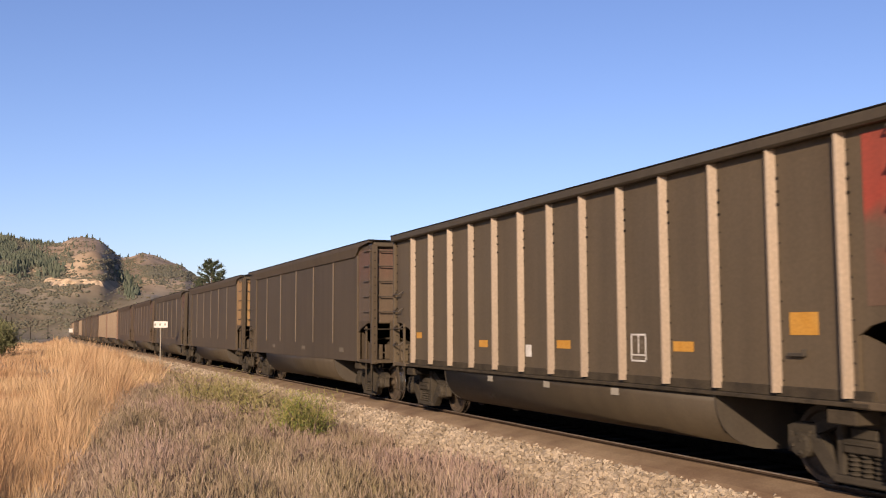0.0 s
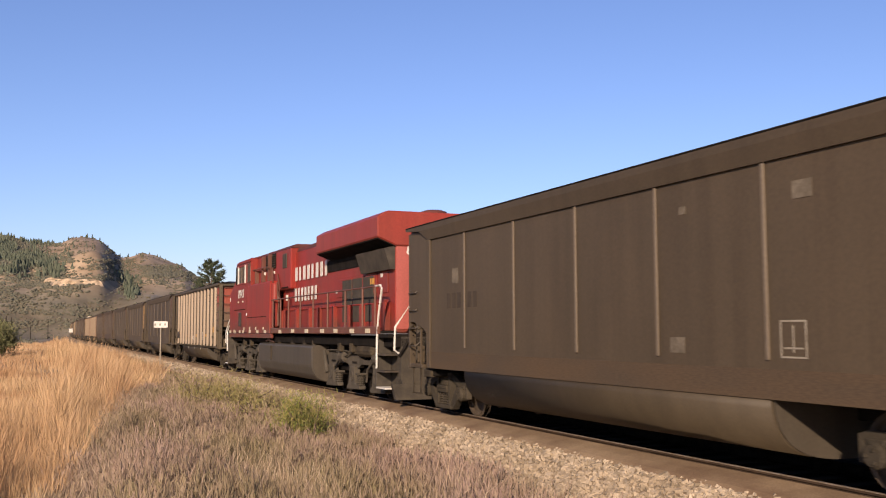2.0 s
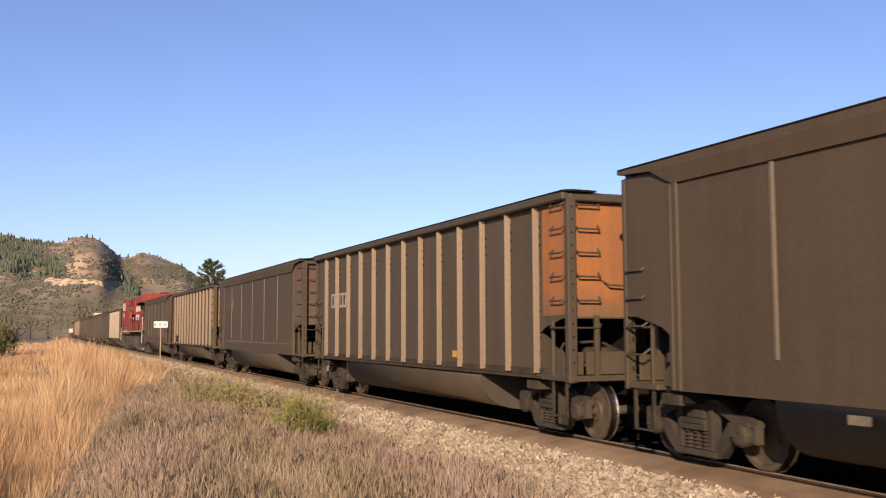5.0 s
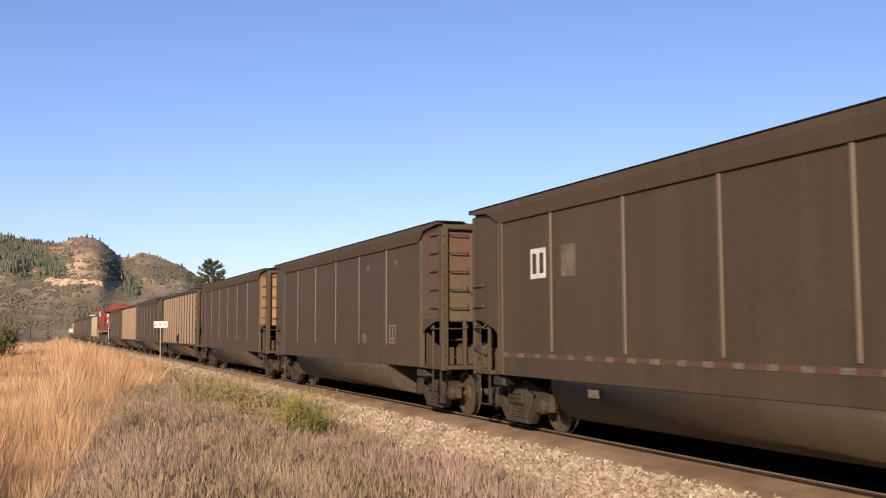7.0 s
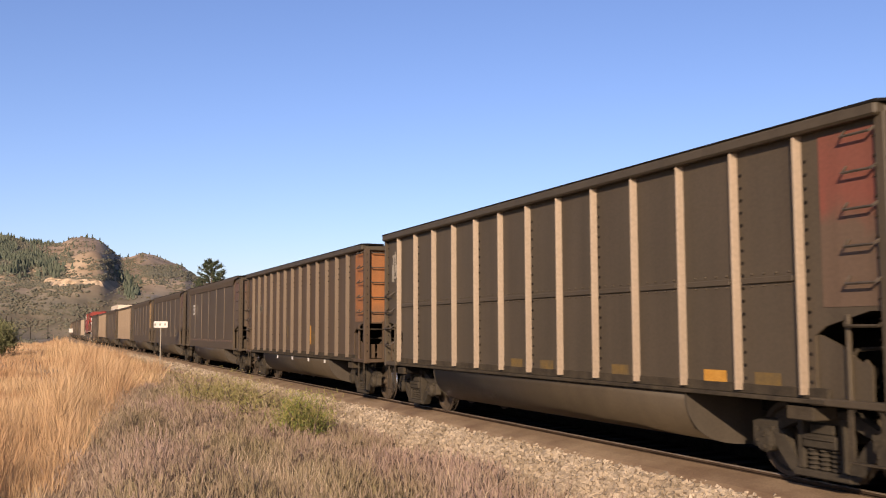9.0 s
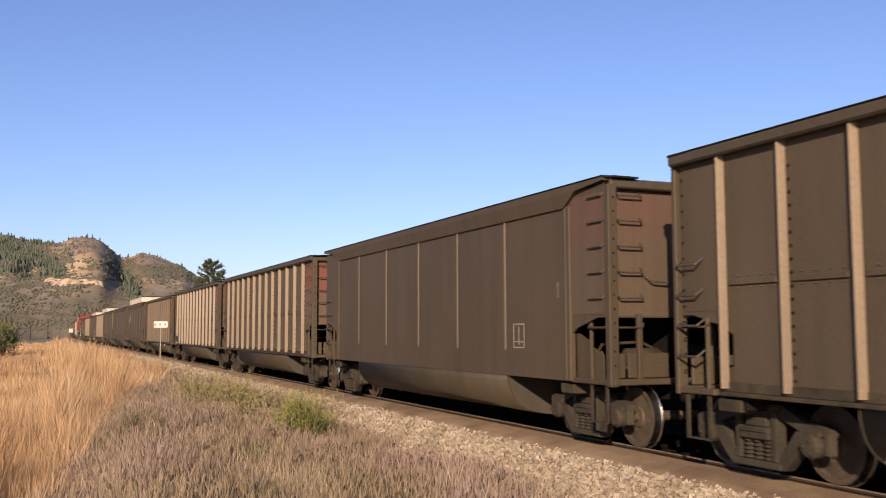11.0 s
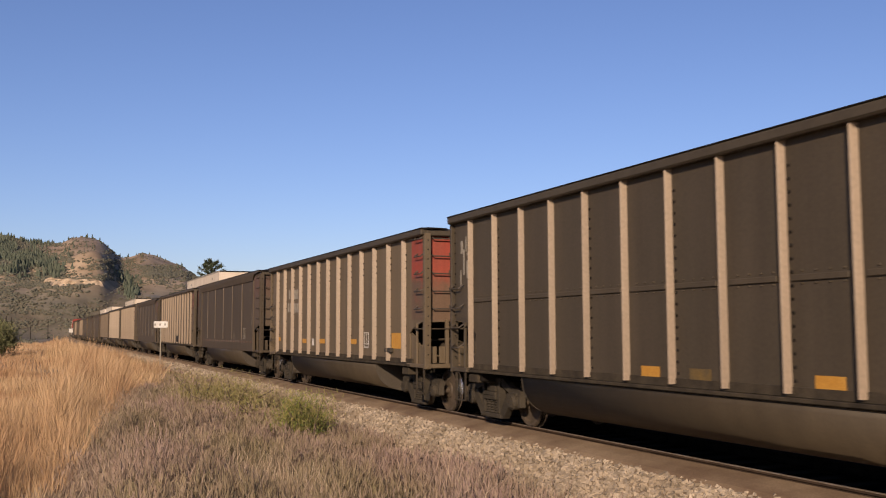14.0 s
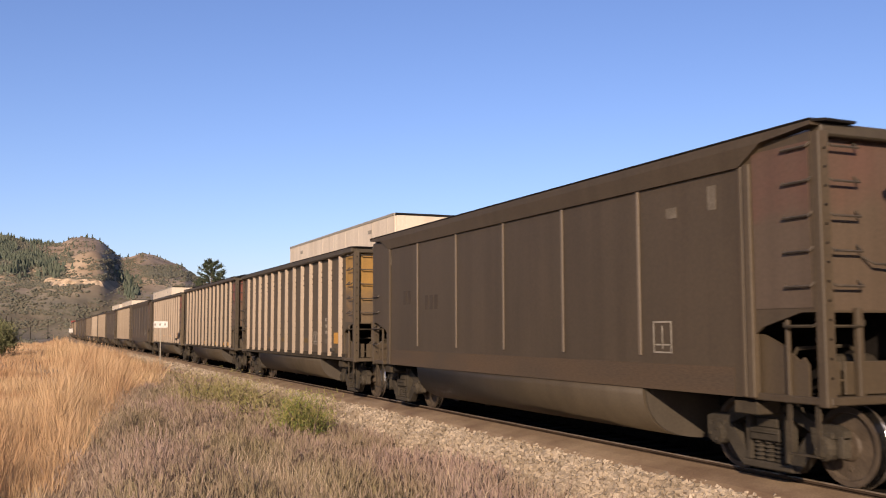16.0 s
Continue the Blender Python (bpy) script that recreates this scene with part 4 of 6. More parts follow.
def build_loco():
    loco = thing("locomotive", "red diesel locomotive with white lettering, in the train", "locomotive")
    red, roof, under, dark = M["red"], M["roof_red"], M["under"], M["dark"]
    # frame and walkway edge; the lower black box stands for shade under the frame
    part("frame", boxes((-1.3, 1.3, -10.6, 10.6, 1.36, 1.60), (-0.95, 0.95, -9.6, 9.6, 1.10, 1.355), bevel=0.02), dark, loco)
    for sx in (-1, 1):
        part("walkway_edge", boxes((*span(sx * 1.44, sx * 1.52), -9.95, 1.66, 1.68, 1.87), bevel=0.012), M["sill_red"], loco)
        part("walkway", boxes((*span(sx * 1.0, sx * 1.46), -9.95, 1.66, 1.70, 1.76), bevel=0.01), dark, loco)
        part("sill_skirt", boxes((*span(sx * 1.40, sx * 1.494), 1.66, 9.6, 1.50, 1.66), bevel=0.012), red, loco)
    # hood
    hood = part("hood", boxes((-1.05, 1.05, -9.95, 1.70, 1.7, 4.46), bevel=0.035), red, loco)
    part("hood_roof", prism(bmesh.new(), [(-1.04, 4.45), (1.04, 4.45), (0.96, 4.60), (-0.96, 4.60)], -3.3, -0.1, "y"), roof, loco, "sooty roof of the hood")
    part("exhaust_housing", prism(bmesh.new(), [(-1.04, 4.44), (1.04, 4.44), (1.0, 4.68), (0.85, 4.74), (-0.85, 4.74), (-1.0, 4.68)], -4.5, -3.3, "y"), red, loco, "raised red housing on the hood")
    part("auxiliary_cab", boxes((-1.24, 1.24, -0.1, 5.75, 3.2, 4.62), bevel=0.04), red, loco)
    part("auxiliary_roof", prism(bmesh.new(), [(-1.23, 4.61), (1.23, 4.61), (1.05, 4.74), (-1.05, 4.74)], -0.12, 5.4, "y"), roof, loco)
    # hood doors with posts that stand proud; the ledge is added to cast shade
    for sx in (-1, 1):
        ys = [-9.5, -8.65, -7.6, -6.5, -5.0, -3.33, -2.28, -0.68, 0.95, 1.5]
        for a, b in zip(ys, ys[1:]):
            d = part("hood_door", boxes((*span(sx * 1.05, sx * 1.085), a + 0.10, b - 0.10, 1.80, 2.44), bevel=0.012), M["red_dim"] if sx < 0 else red, loco)
            if b < -4.4:
                part("upper_door", boxes((*span(sx * 1.045, sx * 1.075), a + 0.06, b - 0.06, 2.72, 3.25), bevel=0.012), red, loco)
        for y in ys:
            part("door_post", boxes((*span(sx * 1.05, sx * 1.20), y - 0.10, y + 0.10, 1.76, 2.48), bevel=0.012), red, loco)
        part("door_ledge", boxes((*span(sx * 1.05, sx * 1.12), -9.6, 1.6, 2.45, 2.49), bevel=0.01), red, loco)
        # handrail on stanchions
        for y in (-9.6, -8.6, -7.1, -5.4, -3.84, -2.3, -0.75, 0.38, 1.51):
            part("stanchion", rod(bmesh.new(), [(sx * 1.46, y, 1.8), (sx * 1.46, y, 2.85)], 0.03, 6), M["sill_red"], loco)
        part("handrail", rod(bmesh.new(), [(sx * 1.46, -9.6, 2.86), (sx * 1.46, 1.4, 2.86), (sx * 1.46, 1.75, 2.86)], 0.024, 6), M["sill_red"], loco)
        # lower body under the cab and the cabinets behind it, flush with the frame
        part("side_cabinet", boxes((*span(sx * 1.05, sx * 1.50), 1.90, 5.9, 1.66, 3.55), bevel=0.03), red, loco)
        part("sand_column", lathe(bmesh.new(), [(1.9, 0.12), (1.95, 0.15), (3.42, 0.15), (3.48, 0.12)], "z", 14, (sx * 1.33, 1.75, 0)), red, loco)
        part("panel_seam", boxes((*span(sx * 1.497, sx * 1.508), 2.5, 5.88, 2.275, 2.30)), dark, loco)
        part("panel_seam", boxes((*span(sx * 1.497, sx * 1.508), 6.23, 8.5, 2.615, 2.64)), dark, loco)
        for k, (y0, y1) in enumerate(((2.05, 2.68), (3.0, 3.68))):
            part("louvre_frame", boxes((*span(sx * 1.20, sx * 1.25), y0, y1, 4.03, 4.58)), dark, loco)
            for j in range(6):
                z = 4.09 + 0.084 * j
                part("louvre_slat", prism(bmesh.new(), [(sx * 1.25, z), (sx * 1.30, z - 0.03), (sx * 1.305, z - 0.02), (sx * 1.255, z + 0.02)], y0 + 0.04, y1 - 0.04, "y"), M["grime"], loco)
        part("side_hatch", boxes((*span(sx * 1.235, sx * 1.27), 0.42, 0.97, 3.95, 4.45), bevel=0.01), M["grime"], loco, "dark grey hatch")
        # a groove, drawn as a thin dark bar
        part("exhaust_stain_panel", boxes((*span(sx * 1.235, sx * 1.26), 0.25, 1.16, 3.25, 3.29)), dark, loco)
        for y, z in ((5.01, 4.12), (3.84, 4.58), (2.78, 4.58)):
            part("cab_panel_post", boxes((*span(sx * 1.22, sx * 1.38), y - 0.06, y + 0.06, 3.55, z), bevel=0.012), M["sill_red"], loco)
        # strip added for its shadow, so that the flat panel looks recessed
        part("panel_head", boxes((*span(sx * 1.22, sx * 1.33), 3.9, 4.98, 4.05, 4.10), bevel=0.01), red, loco)
        part("cab_ledge", boxes((*span(sx * 1.2, sx * 1.42), 2.0, 5.3, 3.54, 3.58), bevel=0.01), red, loco)
        part("pipe", rod(bmesh.new(), [(sx * 1.40, 5.61, 4.14), (sx * 1.42, 3.8, 4.12), (sx * 1.42, 2.57, 4.09)], 0.022, 6), M["sill_red"], loco)
        part("pipe", rod(bmesh.new(), [(sx * 1.28, 2.40, 4.06), (sx * 1.32, 2.26, 3.96), (sx * 1.38, 1.95, 3.53), (sx * 1.40, 1.9, 3.50)], 0.035, 6), M["sill_red"], loco)
        part("pipe", rod(bmesh.new(), [(sx * 1.26, 1.74, 3.80), (sx * 1.3, 1.32, 3.40), (sx * 1.3, 1.30, 2.9), (sx * 1.3, 1.42, 2.41), (sx * 1.3, 1.40, 1.95)], 0.03, 6), M["sill_red"], loco)
        part("pipe", rod(bmesh.new(), [(sx * 1.3, 1.62, 3.5), (sx * 1.32, 1.50, 3.05), (sx * 1.3, 1.36, 2.7)], 0.022, 6), M["sill_red"], loco)
    # cab with side windows
    cab = bmesh.new()
    prism(cab, [(5.28, 3.3), (8.42, 3.3), (8.55, 3.6), (8.30, 4.45), (8.12, 4.62), (5.28, 4.64)], -1.48, 1.48, "x")
    bmesh.ops.bevel(cab, geom=cab.edges[:], offset=0.04, segments=2, affect="EDGES")
    cab = part("cab", cab, red, loco)
    part("cab_roof", prism(bmesh.new(), [(-1.42, 4.62), (1.42, 4.62), (0.9, 4.78), (-0.9, 4.78)], 5.3, 8.05, "y"), roof, loco)
    nose = prism(bmesh.new(), [(5.9, 1.66), (9.62, 1.66), (9.62, 3.25), (9.45, 3.42), (8.55, 3.80), (8.3, 3.9), (5.9, 3.5)], -1.49, 1.49, "x")
    bmesh.ops.bevel(nose, geom=nose.edges[:], offset=0.05, segments=2, affect="EDGES")
    part("nose", nose, red, loco)
    for sx in (-1, 1):
        x = sx * 1.48
        for y0, y1 in ((7.79, 8.07), (7.06, 7.66), (6.36, 7.0)):
            w = part("cab_window", boxes((*span(x, x + sx * 0.012), y0, y1, 3.72, 4.36), bevel=0.004), M["glass"], loco, "dark cab side window")
        for y in (6.31, 7.72, 8.10):
            part("window_bar", boxes((*span(x, x + sx * 0.05), y - 0.03, y + 0.03, 3.68, 4.42), bevel=0.008), M["white"] if y < 8 else dark, loco)
        part("window_bar", boxes((*span(x, x + sx * 0.03), 7.005, 7.055, 3.7, 4.38), bevel=0.008), M["rib"], loco)
        for z in (3.68, 4.40):
            part("window_trim", boxes((*span(x, x + sx * 0.035), 6.3, 8.08, z - 0.025, z + 0.025), bevel=0.008), red, loco)
        part("door_window", boxes((*span(x, x + sx * 0.012), 5.42, 5.86, 3.72, 4.40), bevel=0.004), M["glass"], loco)
        part("door_window_frame", rod(bmesh.new(), [(x, 5.90, 3.72), (x, 5.90, 4.44), (x, 5.44, 4.42), (x, 5.38, 4.2), (x, 5.38, 3.72), (x, 5.5, 3.66), (x, 5.90, 3.70)], 0.03, 6), M["sill_red"], loco)
        part("gutter", boxes((*span(x, x + sx * 0.04), 5.3, 8.1, 4.50, 4.53)), red, loco)
        part("cab_hatch", boxes((*span(sx * 1.49, sx * 1.51), 7.02, 7.58, 1.95, 2.52), bevel=0.01), M["grime"], loco)
    # radiator wing
    wing = prism(bmesh.new(), [(-1.55, 4.06), (-1.05, 3.86), (1.05, 3.86), (1.55, 4.06), (1.55, 4.58), (1.28, 4.73), (-1.28, 4.73), (-1.55, 4.58)], -10.02, -4.42, "y")
    bmesh.ops.bevel(wing, geom=wing.edges[:], offset=0.03, segments=1, affect="EDGES")
    part("radiator_wing", wing, M["wing"], loco, "overhanging red radiator section")
    part("radiator_cap", lathe(bmesh.new(), [(4.70, 0.36), (4.82, 0.34), (4.86, 0.22)], "z", 20, (0.2, -9.4, 0)), roof, loco)
    for y in (-8.6, -7.4, -6.2, -5.2):
        part("roof_hatch", boxes((-0.9, 0.9, y - 0.45, y + 0.45, 4.72, 4.77), bevel=0.02), roof, loco)
    part("exhaust_stack", lathe(lathe(bmesh.new(), [(4.55, 0.11), (4.72, 0.11), (4.78, 0.05)], "z", 10, (-0.7, -2.2, 0)), [(4.55, 0.12), (4.74, 0.12), (4.81, 0.05)], "z", 10, (-0.7, -2.55, 0)), dark, loco)
    part("horn", rod(bmesh.new(), [(-0.5, 5.2, 4.74), (-0.5, 5.6, 4.76)], 0.05, 8), dark, loco)
    for sx in (-1, 1):
        scr = prism(bmesh.new(), [(sx * 1.05, 3.86), (sx * 1.34, 3.80), (sx * 1.18, 3.28), (sx * 1.05, 3.28)], -9.92, -7.6, "y")
        part("intake_screen", scr, M["grime"], loco, "slanted grey mesh intake screen")
        # black intake and grille, lengthened forward to stand for the wing's shadow
        part("radiator_intake", prism(bmesh.new(), [(sx * 1.53, 4.05), (sx * 1.07, 3.865), (sx * 1.07, 3.845), (sx * 1.52, 4.02)], -9.98, -4.45, "y"), dark, loco)
        part("radiator_grille", boxes((*span(sx * 1.05, sx * 1.075), -9.9, -3.80, 3.52, 3.87), bevel=0.006), dark, loco, "black radiator grille with the shade of the overhang drawn in")
        for k in range(3):
            part("grimy_panel", boxes((*span(sx * 1.06, sx * 1.09), -6.45 - 0.95 * k, -5.6 - 0.95 * k, 2.0, 3.2), bevel=0.008), M["grime"], loco)
    # long-hood end, its cables and brake gear
    # plate in paler red: dust, and the sunlight on this end put into colour
    part("hood_end", boxes((-1.03, 1.03, -9.972, -9.94, 1.80, 3.85), bevel=0.008), M["red_sunlit"], loco, "dusty red end panel, sunlit paleness in its colour")
    for pts in ([(-0.75, -10.2, 1.95), (-0.9, -10.45, 1.5), (-0.6, -10.7, 1.2), (-0.3, -10.72, 1.45)], [(-0.2, -10.15, 2.05), (-0.5, -10.5, 1.75), (-0.95, -10.65, 1.55), (-1.2, -10.62, 1.15)], [(0.3, -10.1, 2.3), (0.1, -10.4, 1.9), (-0.4, -10.66, 1.62), (-0.8, -10.72, 1.0)], [(-0.35, -10.66, 1.5), (-0.38, -10.74, 1.0), (-0.36, -10.72, 0.45)], [(0.2, -10.66, 1.5), (0.22, -10.76, 0.9), (0.16, -10.72, 0.4)]):
        part("cable", rod(bmesh.new(), pts, 0.035, 6), M["dark"], loco)
    part("brake_stand", boxes((-0.62, -0.30, -10.34, -10.05, 1.66, 2.28), (-0.55, -0.37, -10.28, -10.1, 2.28, 2.36), bevel=0.03), M["grime"], loco)
    part("platform_box", boxes((-0.2, 0.42, -10.45, -10.1, 1.66, 2.0), bevel=0.03), M["grime"], loco)
    part("end_door_bar", rod(bmesh.new(), [(0.25, -9.99, 2.5), (0.25, -9.99, 3.1)], 0.018, 6), M["white"], loco)
    part("number_board", boxes((1.08, 1.42, -10.02, -9.8, 3.45, 3.8), bevel=0.02), M["grime"], loco)
    part("headlight", lathe(bmesh.new(), [(-10.06, 0.09), (-10.0, 0.11), (-9.9, 0.11)], "y", 12, (1.25, 0, 3.62)), M["cream"], loco)
    lettering(loco, "8943", 0.30, Matrix.Translation((-0.42, -9.977, 3.66)) @ REAR, M["white"])
    lettering(loco, "8943", 0.47, Matrix.Translation((-1.502, 7.15, 3.11)) @ SIDE, M["white"])
    # name on the hood: two rows of plain upright blocks
    for row, (y0, n, step, z, h) in enumerate(((-0.08, 8, 0.52, 3.45, 0.46), (-0.05, 7, 0.42, 2.76, 0.44))):
        for k in range(n):
            y = y0 - step * k
            wide = step * (0.52 if k % 3 != 1 else 0.40)
            part("name_block", boxes((-1.092, -1.078, y - wide - 0.06, y - 0.06, z, z + h), bevel=0.003), M["white"], loco, "white lettering block")
    for y, z, w in ((9.35, 1.74, 0.4), (8.5, 1.75, 0.22), (8.2, 1.73, 0.14), (7.3, 1.74, 0.3), (6.6, 1.74, 0.3), (6.45, 1.86, 0.16), (5.3, 1.74, 0.34), (5.3, 1.87, 0.18), (4.2, 1.86, 0.2), (3.9, 1.74, 0.36), (2.6, 1.74, 0.36), (2.9, 1.86, 0.18),
                    (0.2, 1.74, 0.36), (-1.57, 1.76, 0.36), (-3.29, 1.76, 0.36), (-5.05, 1.76, 0.36), (-6.4, 1.76, 0.34), (-7.9, 1.76, 0.36), (-9.2, 1.76, 0.36)):
        part("reflector", boxes((-1.532 if y < 1.6 else -1.507, -1.5, y - w / 2, y + w / 2, z - 0.055, z + 0.055)), M["cream"], loco)
    for y, z, w, h in ((6.0, 2.42, 0.14, 0.1), (9.4, 3.1, 0.08, 0.16), (0.25, 2.9, 0.1, 0.2), (-5.0, 2.9, 0.12, 0.08), (3.8, 3.92, 0.16, 0.1), (2.3, 3.88, 0.16, 0.1), (-9.0, 3.18, 0.16, 0.1)):
        x = -1.507 if y > 5.8 else (-1.30 if y > 0 else -1.085)
        part("small_plate", boxes((x, x + 0.06, y - w / 2, y + w / 2, z - h / 2, z + h / 2)), M["white"], loco)
    stencil(loco, 7.75, 2.95, 0.07, 4, -1.503, "cream")
    stencil(loco, 6.85, 2.95, 0.07, 5, -1.503, "cream")
    part("builder_plate", boxes((-1.092, -1.08, -8.42, -8.26, 2.98, 3.14), (-1.092, -1.08, -8.22, -8.10, 2.98, 3.14)), M["yellow"], loco)
    # tank, air tanks and cables below the walkway
    side = [(0.95, 0.20), (1.22, 0.27), (1.40, 0.43), (1.48, 0.68), (1.48, 1.28), (1.38, 1.33)]
    outline = side + [(-u, z) for u, z in side[::-1]]
    tank = prism(bmesh.new(), outline, -3.78, 3.72, "y")
    bmesh.ops.bevel(tank, geom=tank.edges[:], offset=0.03, segments=1, affect="EDGES")
    part("fuel_tank", tank, M["tank"], loco, "big dusty grey fuel tank")
    part("tank_end", prism(bmesh.new(), [(u * 0.985, z * 0.985 + 0.012) for u, z in outline], -3.83, -3.78, "y"), M["tub_end"], loco, "tan dusty end plate of the tank")
    part("tank_gauge", boxes((-1.52, -1.47, 1.55, 1.65, 0.75, 1.25), bevel=0.008), under, loco)
    part("tank_filler", lathe(bmesh.new(), [(1.3, 0.12), (1.45, 0.12), (1.5, 0.06)], "z", 10, (-1.2, -3.2, 0)), under, loco)
    for y in (2.6, 1.2, -0.6, -2.2):
        part("tank_bracket", prism(bmesh.new(), [(y - 0.22, 1.32), (y + 0.22, 1.32), (y + 0.1, 1.46), (y - 0.1, 1.46)], -1.3, -1.1, "x"), under, loco)
    part("hose", rod(bmesh.new(), [(-1.3, 3.2, 1.4), (-1.35, 2.6, 1.46), (-1.3, 2.0, 1.38)], 0.04, 6), M["red_mark"], loco)
    for y in (-7.2, -6.1, 6.0, 7.3):
        part("frame_bracket", boxes((-1.34, -1.2, y - 0.12, y + 0.12, 1.18, 1.42), bevel=0.02), under, loco)
    part("air_tank", lathe(bmesh.new(), [(-8.9, 0.1), (-8.8, 0.18), (-7.6, 0.18), (-7.5, 0.1)], "y", 12, (-1.15, 0, 1.24)), under, loco)
    # ends: pilots, steps, corner handrails, snowplough edges
    for sg in (-1, 1):
        part("pilot", prism(bmesh.new(), [(-1.0, 0.22), (1.0, 0.22), (1.15, 0.6), (1.15, 1.62), (-1.15, 1.62), (-1.15, 0.6)], *span(sg * 10.35, sg * 10.6), "y"), M["grime"], loco)
        part("end_platform", boxes((-1.48, 1.48, *span(sg * 9.7, sg * 10.6), 1.58, 1.68), bevel=0.02), dark, loco)
        for sx in (-1, 1):
            part("step_side", boxes((*span(sx * 1.05, sx * 1.10), *span(sg * 9.75, sg * 10.6), 0.36, 1.6), bevel=0.01), M["grime"], loco)
            part("step_stringer", boxes((*span(sx * 1.1, sx * 1.5), *span(sg * 9.72, sg * 9.80), 0.36, 1.62), bevel=0.01), M["grime"], loco)
            for z in (0.38, 0.78, 1.18):
                part("step", boxes((*span(sx * 1.08, sx * 1.50), *span(sg * 9.8, sg * 10.45), z - 0.02, z + 0.02), bevel=0.006), M["rung"] if z > 0.5 else M["white"], loco)
            if sg > 0:
                part("corner_handrail", rod(bmesh.new(), [(sx * 1.40, 9.62, 2.42), (sx * 1.45, 10.0, 2.12), (sx * 1.48, 10.42, 1.74), (sx * 1.48, 10.44, 1.25), (sx * 1.35, 10.4, 1.15)], 0.026, 7), M["white"], loco, "white corner handrail")
                part("end_handrail", rod(bmesh.new(), [(sx * 1.5, 9.62, 1.98), (sx * 1.52, 9.85, 1.74), (sx * 1.52, 9.87, 0.9)], 0.026, 7), M["white"], loco, "white end handrail")
                continue
            part("corner_handrail", rod(bmesh.new(), [(sx * 1.47, sg * 9.65, 2.87), (sx * 1.5, sg * 10.1, 2.87), (sx * 1.5, sg * 10.2, 2.78), (sx * 1.5, sg * 9.95, 2.1), (sx * 1.5, sg * 9.86, 1.6), (sx * 1.5, sg * 9.84, 0.85)], 0.026, 7), M["white"], loco, "white corner handrail")
            part("end_handrail", rod(bmesh.new(), [(sx * 0.45, sg * 10.62, 2.85), (sx * 0.62, sg * 10.62, 2.83), (sx * 0.7, sg * 10.62, 2.7), (sx * 1.3, sg * 10.6, 1.85), (sx * 1.32, sg * 10.6, 1.3), (sx * 1.2, sg * 10.58, 1.22)], 0.026, 7), M["white"], loco, "white end handrail")
        for x in (-0.55, -0.42, 0.42, 0.55):
            part("air_hose", rod(bmesh.new(), [(x, sg * 10.6, 1.15), (x * 1.05, sg * 10.85, 0.9), (x, sg * 10.8, 0.5)], 0.028, 6), dark, loco)
        part("drawbar_box", boxes((-0.3, 0.3, *span(sg * 10.4, sg * 10.75), 0.66, 1.06), bevel=0.03), under, loco)
        coupler(loco, sg * 11.22, sg)
        part("plough", prism(bmesh.new(), [(-1.3, 0.12), (1.3, 0.12), (1.4, 0.5), (-1.4, 0.5)], *span(sg * 10.55, sg * 10.68), "y"), M["grime"], loco)
        six_wheel_truck(loco, sg * 6.95, sg)
    for yy, z in ((-10.3, 1.95), (-10.25, 2.2)):
        part("cable_box", boxes((0.55, 1.1, yy - 0.15, yy + 0.1, z - 0.25, z), bevel=0.03), M["grime"], loco)
    return loco


loco = build_loco()

# ---------- the coal train ----------
# ahead of the locomotive, from the nearest car outwards; then behind it, in order
AHEAD = "R S S2 s zS zS zT zT zS zS zS zR zS zS zR zT zS zS zT".split()
BEHIND = "S T s O S2 S s G G2 B S B s P G2 Y S S".split()
KIND = {
    "R": lambda n: ribbed_car("dusty brown ribbed coal car, faded red end, full of coal", "car_light", "car_bright_red", n, "rib_white", 1, first=-6.32, step=1.022),
    "zR": lambda n: ribbed_car("dusty brown ribbed coal car, far along the train", "car_brown", "car_red", n, "rib", 0, light=True),
    "zT": lambda n: ribbed_car("tan-dusted ribbed coal car, far along the train", "car_clay", "car_clay", n, "rib", 0, light=True),
    "zS": lambda n: smooth_car("smooth-sided rusty brown coal car, far along the train", "car_rust", "car_dull", n, light=True),
    "G": lambda n: ribbed_car("dusty olive-brown ribbed coal car full of coal", "car_rust", "car_orange", n, "rib_dull", 1, slim=0.8, first=-6.0, step=1.0),
    "G2": lambda n: ribbed_car("grey-brown riveted ribbed coal car, dull red end", "car_olive", "car_red", n, "rib_white", 2, True, 4.03, slim=0.6, first=-6.31, step=1.045),
    "B": lambda n: ribbed_car("brown ribbed coal car with riveted belt and red end", "car_brown", "car_red", n, "rib_pale", 2, True, 4.03, slim=0.62, first=-6.31, step=1.045),
    "P": lambda n: ribbed_car("brown coal car with pale ribs and bright red end", "car_pale", "car_bright_red", n, "rib_white", 1, first=-6.17, step=1.022),
    "T": lambda n: ribbed_car("dusty ribbed coal car with bright tan end", "car_brown", "car_tan", n, "rib", 0, slim=0.62),
    "O": lambda n: ribbed_car("olive-brown ribbed coal car with orange end", "car_olive", "car_orange", n, "rib", 1, slim=0.7),
    "Y": lambda n: ribbed_car("brown ribbed coal car with yellow-orange end", "car_brown", "car_yellow", n, "rib_white", 1, first=-6.22, step=1.024),
    "S": lambda n: smooth_car("smooth-sided brown coal car with thin seams", "car_grey", "car_dull", n),
    "S2": lambda n: smooth_car("smooth-sided brown coal car with dusty tan end", "car_grey", "car_tan", n),
    "s": lambda n: smooth_car("smooth-sided brown coal car with worn red stripe", "car_grey", "car_dull", n, True),
}
REAR0 = 5.67  # where the rear coupling of the car ahead of the locomotive lies at 0 s
SPEED, SLOW = 18.83, -0.0154


def train_run(t):
    return SPEED * t + SLOW * t * t / 2


